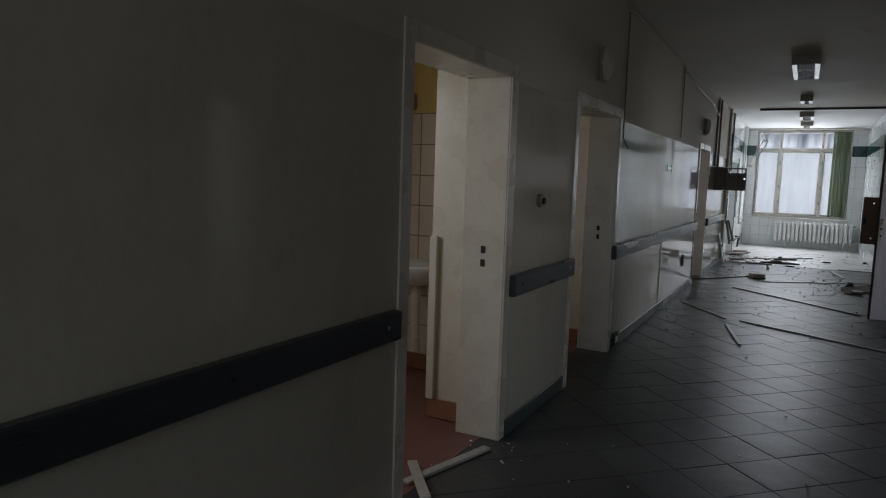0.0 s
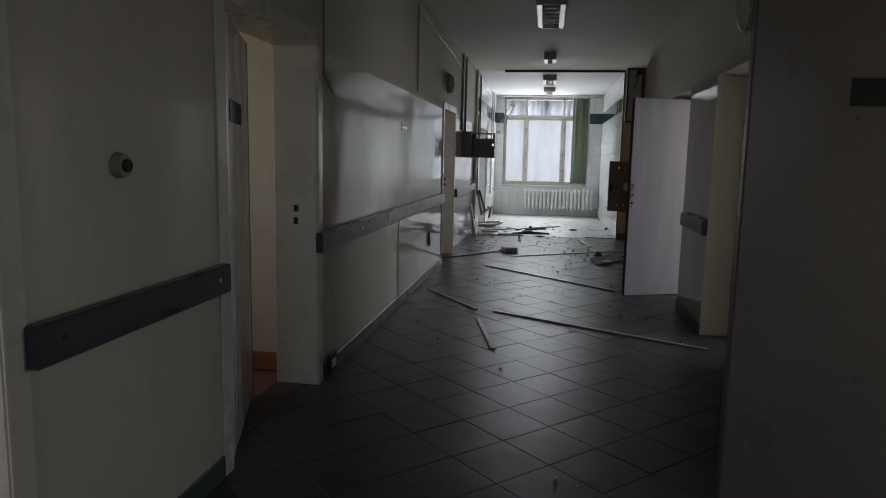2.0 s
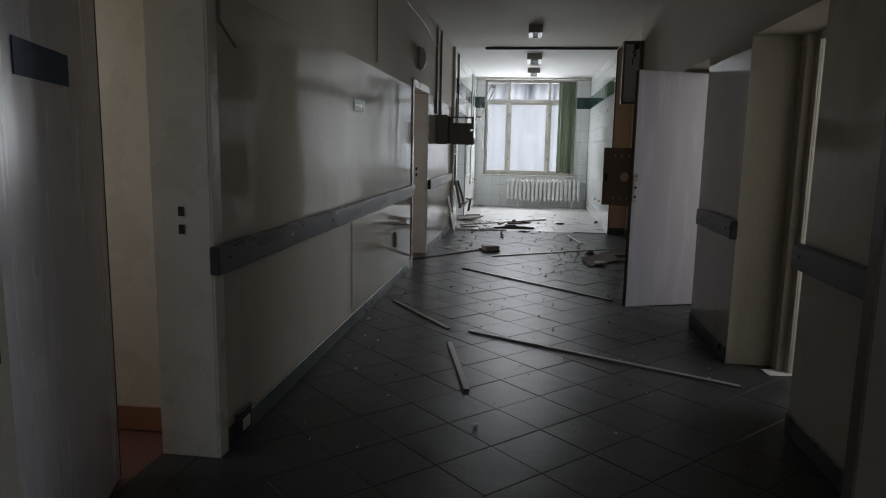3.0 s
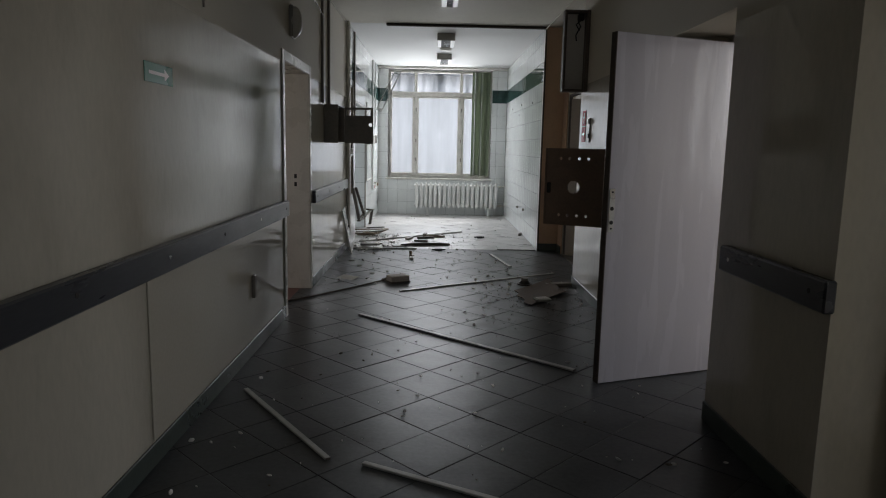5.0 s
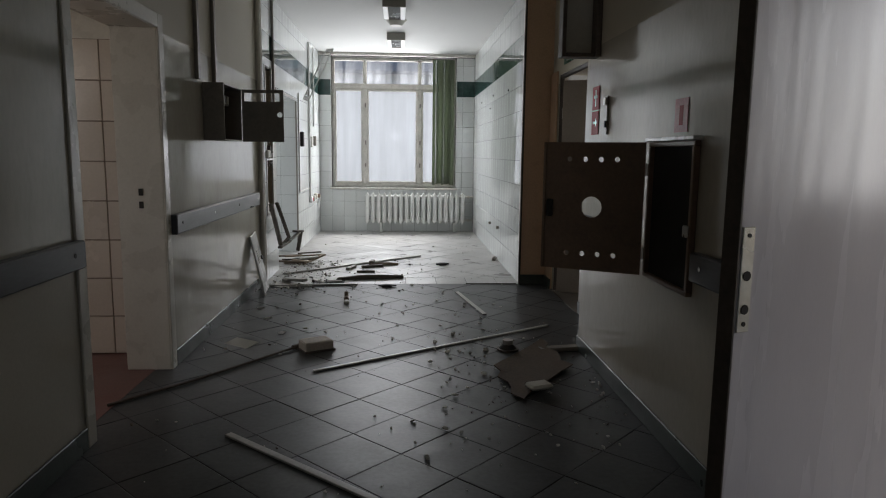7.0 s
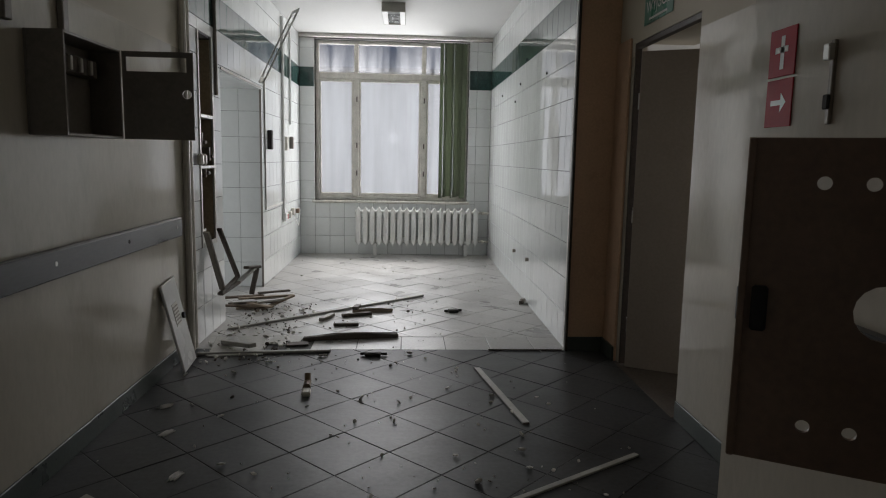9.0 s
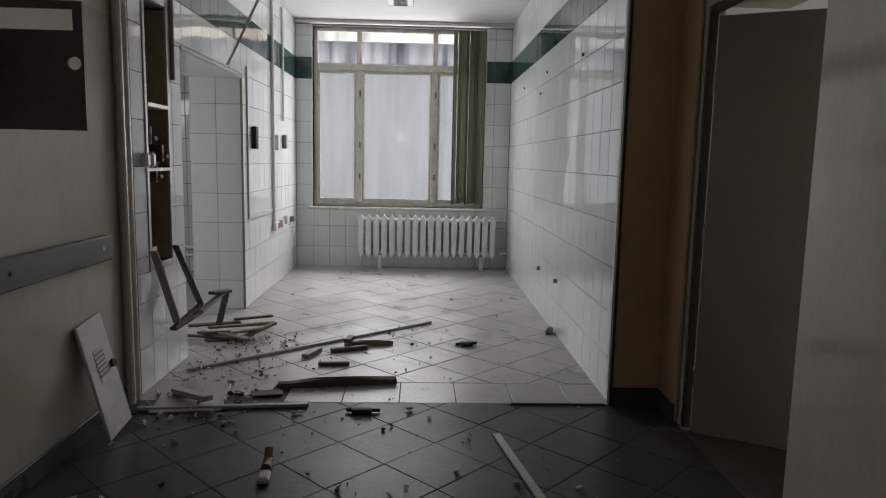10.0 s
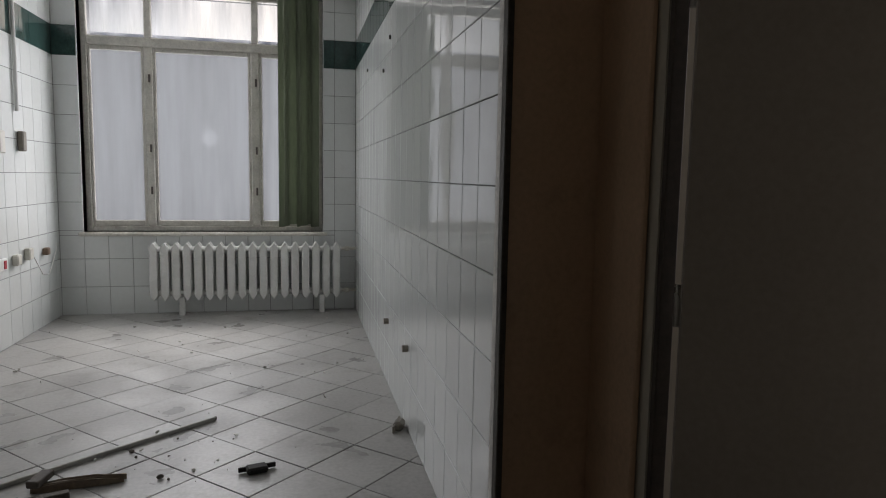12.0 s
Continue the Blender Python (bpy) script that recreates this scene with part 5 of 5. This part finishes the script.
def wall_tile(parent, o, u, n, w, h, green):
    key = (round(w, 3), round(h, 3), green)
    if key not in tile_cache:
        bm = bmesh.new()
        box(bm, TG / 2, w - TG / 2, 0, 0.008, TG / 2, h - TG / 2)
        top = [e for e in bm.edges if all(v.co.y > 0.007 for v in e.verts)]
        bmesh.ops.bevel(bm, geom=top, offset=0.002, segments=1, affect="EDGES")
        tile_cache[key] = mesh_of("tile", bm, M_TILE_GREEN if green else M_TILE)
    t = new("tile", tile_cache[key])
    t.parent = parent
    u, n = Vector(u), Vector(n)
    r = Matrix((u, n, Vector((0, 0, 1)))).transposed().to_4x4()
    j = pose(0, 0, 0, random.uniform(-0.10, 0.10), 0, random.uniform(-0.14, 0.14))
    t.matrix_basis = Matrix.Translation(o) @ r @ j


def tile_wall(parent, o, u, n, length, z1, holes=(), z0=0.0, tw=TW):
    """Rows of tiles from o along u; holes (ua, ub, za, zb) are left out and tiles cut to them."""
    i, o, u = 0, Vector(o), Vector(u)
    row = 0
    while row * TH < z1 - 0.01:
        za, zb = row * TH, min((row + 1) * TH, z1)
        green = row == 9
        a = 0.0
        while a < length - 0.01:
            b = min(a + tw, length)
            segs = [(a, b, za, zb)]
            for ha, hb, hza, hzb in holes:
                nxt = []
                for sa, sb, sza, szb in segs:
                    if sb <= ha or sa >= hb or szb <= hza or sza >= hzb:
                        nxt.append((sa, sb, sza, szb)); continue
                    if sza < hza:
                        nxt.append((sa, sb, sza, hza))
                    if szb > hzb:
                        nxt.append((sa, sb, hzb, szb))
                    lo, hi = max(sza, hza), min(szb, hzb)
                    if sa < ha:
                        nxt.append((sa, ha, lo, hi))
                    if sb > hb:
                        nxt.append((hb, sb, lo, hi))
                segs = nxt
            for sa, sb, sza, szb in segs:
                if sb - sa > 0.015 and szb - sza > 0.015:
                    wall_tile(parent, o + u * sa + Vector((0, 0, z0 + sza)), u, n, sb - sa, szb - sza, green)
            a = b
        row += 1


ob = {o.name: o for o in scene.objects if o.get("kind") == "structure"}
random.seed(3)
tile_wall(ob["wall_right_tiled"], (XR - 0.001, 15.065, 0), (0, 1, 0), (-1, 0, 0), YB - 15.067, ZC - 0.004)
tile_wall(ob["wall_left_tiled"], (XL + 0.001, YA + 0.06, 0), (0, 1, 0), (1, 0, 0), YB - YA - 0.062, ZC - 0.004,
          holes=[(15.24 - YA - 0.06, 15.61 - YA - 0.06, 0.67, 2.19), (15.82 - YA - 0.06, 17.29 - YA - 0.06, -1, 2.0)])
tile_wall(ob["wall_left_tiled"], (XL - 0.434, 17.289, 0), (1, 0, 0), (0, -1, 0), 0.442, 1.998, tw=0.221)
tile_wall(ob["wall_end"], (XL + 0.010, YB - 0.001, 0), (1, 0, 0), (0, -1, 0), XR - XL - 0.02, ZC - 0.05, holes=[(WX0 - XL - 0.01, WX1 - XL - 0.01, WZ0 - 0.03, 5)])
structure("soffit_passage", boxes((XL - 0.434, XL + 0.004, 15.822, 17.288, 1.985, 1.998)), M_TILE, "white soffit of the passage", "trim")
structure("window_reveal", boxes((WX0 - 0.008, WX0, YB - 0.011, YB + 0.09, WZ0, WZ1), (WX1, WX1 + 0.008, YB - 0.011, YB + 0.09, WZ0, WZ1)), M_WHITE, "white reveal of the window", "trim")


# ---- floor tiles, one by one ----
def clip(poly, axis, value, keep_less):
    out = []
    for p, q in zip(poly, poly[1:] + poly[:1]):
        ip, iq = (p[axis] <= value) == keep_less, (q[axis] <= value) == keep_less
        if ip:
            out.append(p)
        if ip != iq:
            f = (value - p[axis]) / (q[axis] - p[axis])
            out.append(tuple(p[c] + f * (q[c] - p[c]) for c in (0, 1)))
    return out


def tile_prism(bm, poly, c, z):
    lo = [bm.verts.new((x - c[0], y - c[1], -0.0045)) for x, y in poly]
    cx, cy = sum(p[0] for p in poly) / len(poly), sum(p[1] for p in poly) / len(poly)
    md = [bm.verts.new((x - c[0], y - c[1], z - 0.0015)) for x, y in poly]
    hi = [bm.verts.new((cx + (x - cx) * 0.985 - c[0], cy + (y - cy) * 0.985 - c[1], z)) for x, y in poly]
    bm.faces.new(hi)
    n = len(poly)
    for i in range(n):
        j = (i + 1) % n
        bm.faces.new((lo[i], lo[j], md[j], md[i]))
        bm.faces.new((md[i], md[j], hi[j], hi[i]))


def floor_tiles(x0, x1, y0, y1, size, u0, v0, material, single_from, gap=0.0024):
    rest = bmesh.new()
    full = None
    s2 = math.sqrt(0.5)
    r = size / 2 - gap / 2
    span = int((y1 - y0 + x1 - x0) / size) + 4
    for i in range(-span, span):
        for j in range(-span, span):
            u, v = u0 + i * size, v0 + j * size
            cx, cy = (u - v) * s2, (u + v) * s2
            if not (x0 - size < cx < x1 + size and y0 - size < cy < y1 + size):
                continue
            base = [(cx, cy - r / s2), (cx + r / s2, cy), (cx, cy + r / s2), (cx - r / s2, cy)]
            poly = clip(clip(clip(clip(base, 0, x0, False), 0, x1, True), 1, y0, False), 1, y1, True)
            if len(poly) < 3:
                continue
            area = abs(sum(p[0] * q[1] - q[0] * p[1] for p, q in zip(poly, poly[1:] + poly[:1]))) / 2
            if area < 0.0008:
                continue
            z = random.uniform(-0.0012, 0.0008)
            if cy < single_from:
                tile_prism(rest, poly, (0, 0), z)
                continue
            whole = len(poly) == 4 and abs(area - (2 * r) ** 2) < 1e-6
            if whole and full is None:
                bm = bmesh.new()
                tile_prism(bm, [(p[0] - cx, p[1] - cy) for p in base], (0, 0), 0)
                full = mesh_of("floor_tile", bm, material)
            if whole:
                me = full
            else:
                bm = bmesh.new()
                tile_prism(bm, poly, (cx, cy), 0)
                me = mesh_of("floor_tile", bm, material)
            t = new("floor_tile", me)
            t.parent = floor
            t.matrix_basis = pose(cx, cy, z, random.uniform(-0.15, 0.15), random.uniform(-0.15, 0.15), 0)
    if rest.verts:
        tagged(part("floor_tiles_far", rest, material, floor), kind="stuff")
    else:
        rest.free()


random.seed(5)
floor_tiles(XL - 0.1, XQ + 0.05, -3.0, YA - 0.003, 0.322, 10.281, 9.54, M_FLOOR_C, 8.6)
floor_tiles(XL - 0.434, XR, 15.345, YB, 0.325, 11.8, 10.4, M_FLOOR_R, 0, gap=0.0048)
for i in range(9):
    xa, xb = max(XL, 0.245 - 4 * 0.317 + i * 0.317 + 0.002), min(XR - 0.002, 0.245 - 3 * 0.317 + i * 0.317 - 0.002)
    if xb - xa < 0.03 or i == 2:
        continue
    bm = bmesh.new()
    tile_prism(bm, [(xa, YA + 0.003), (xb, YA + 0.003), (xb, 15.341), (xa, 15.341)], (0, 0), random.uniform(-0.001, 0.001))
    part("floor_tile", bm, M_FLOOR_R, floor)
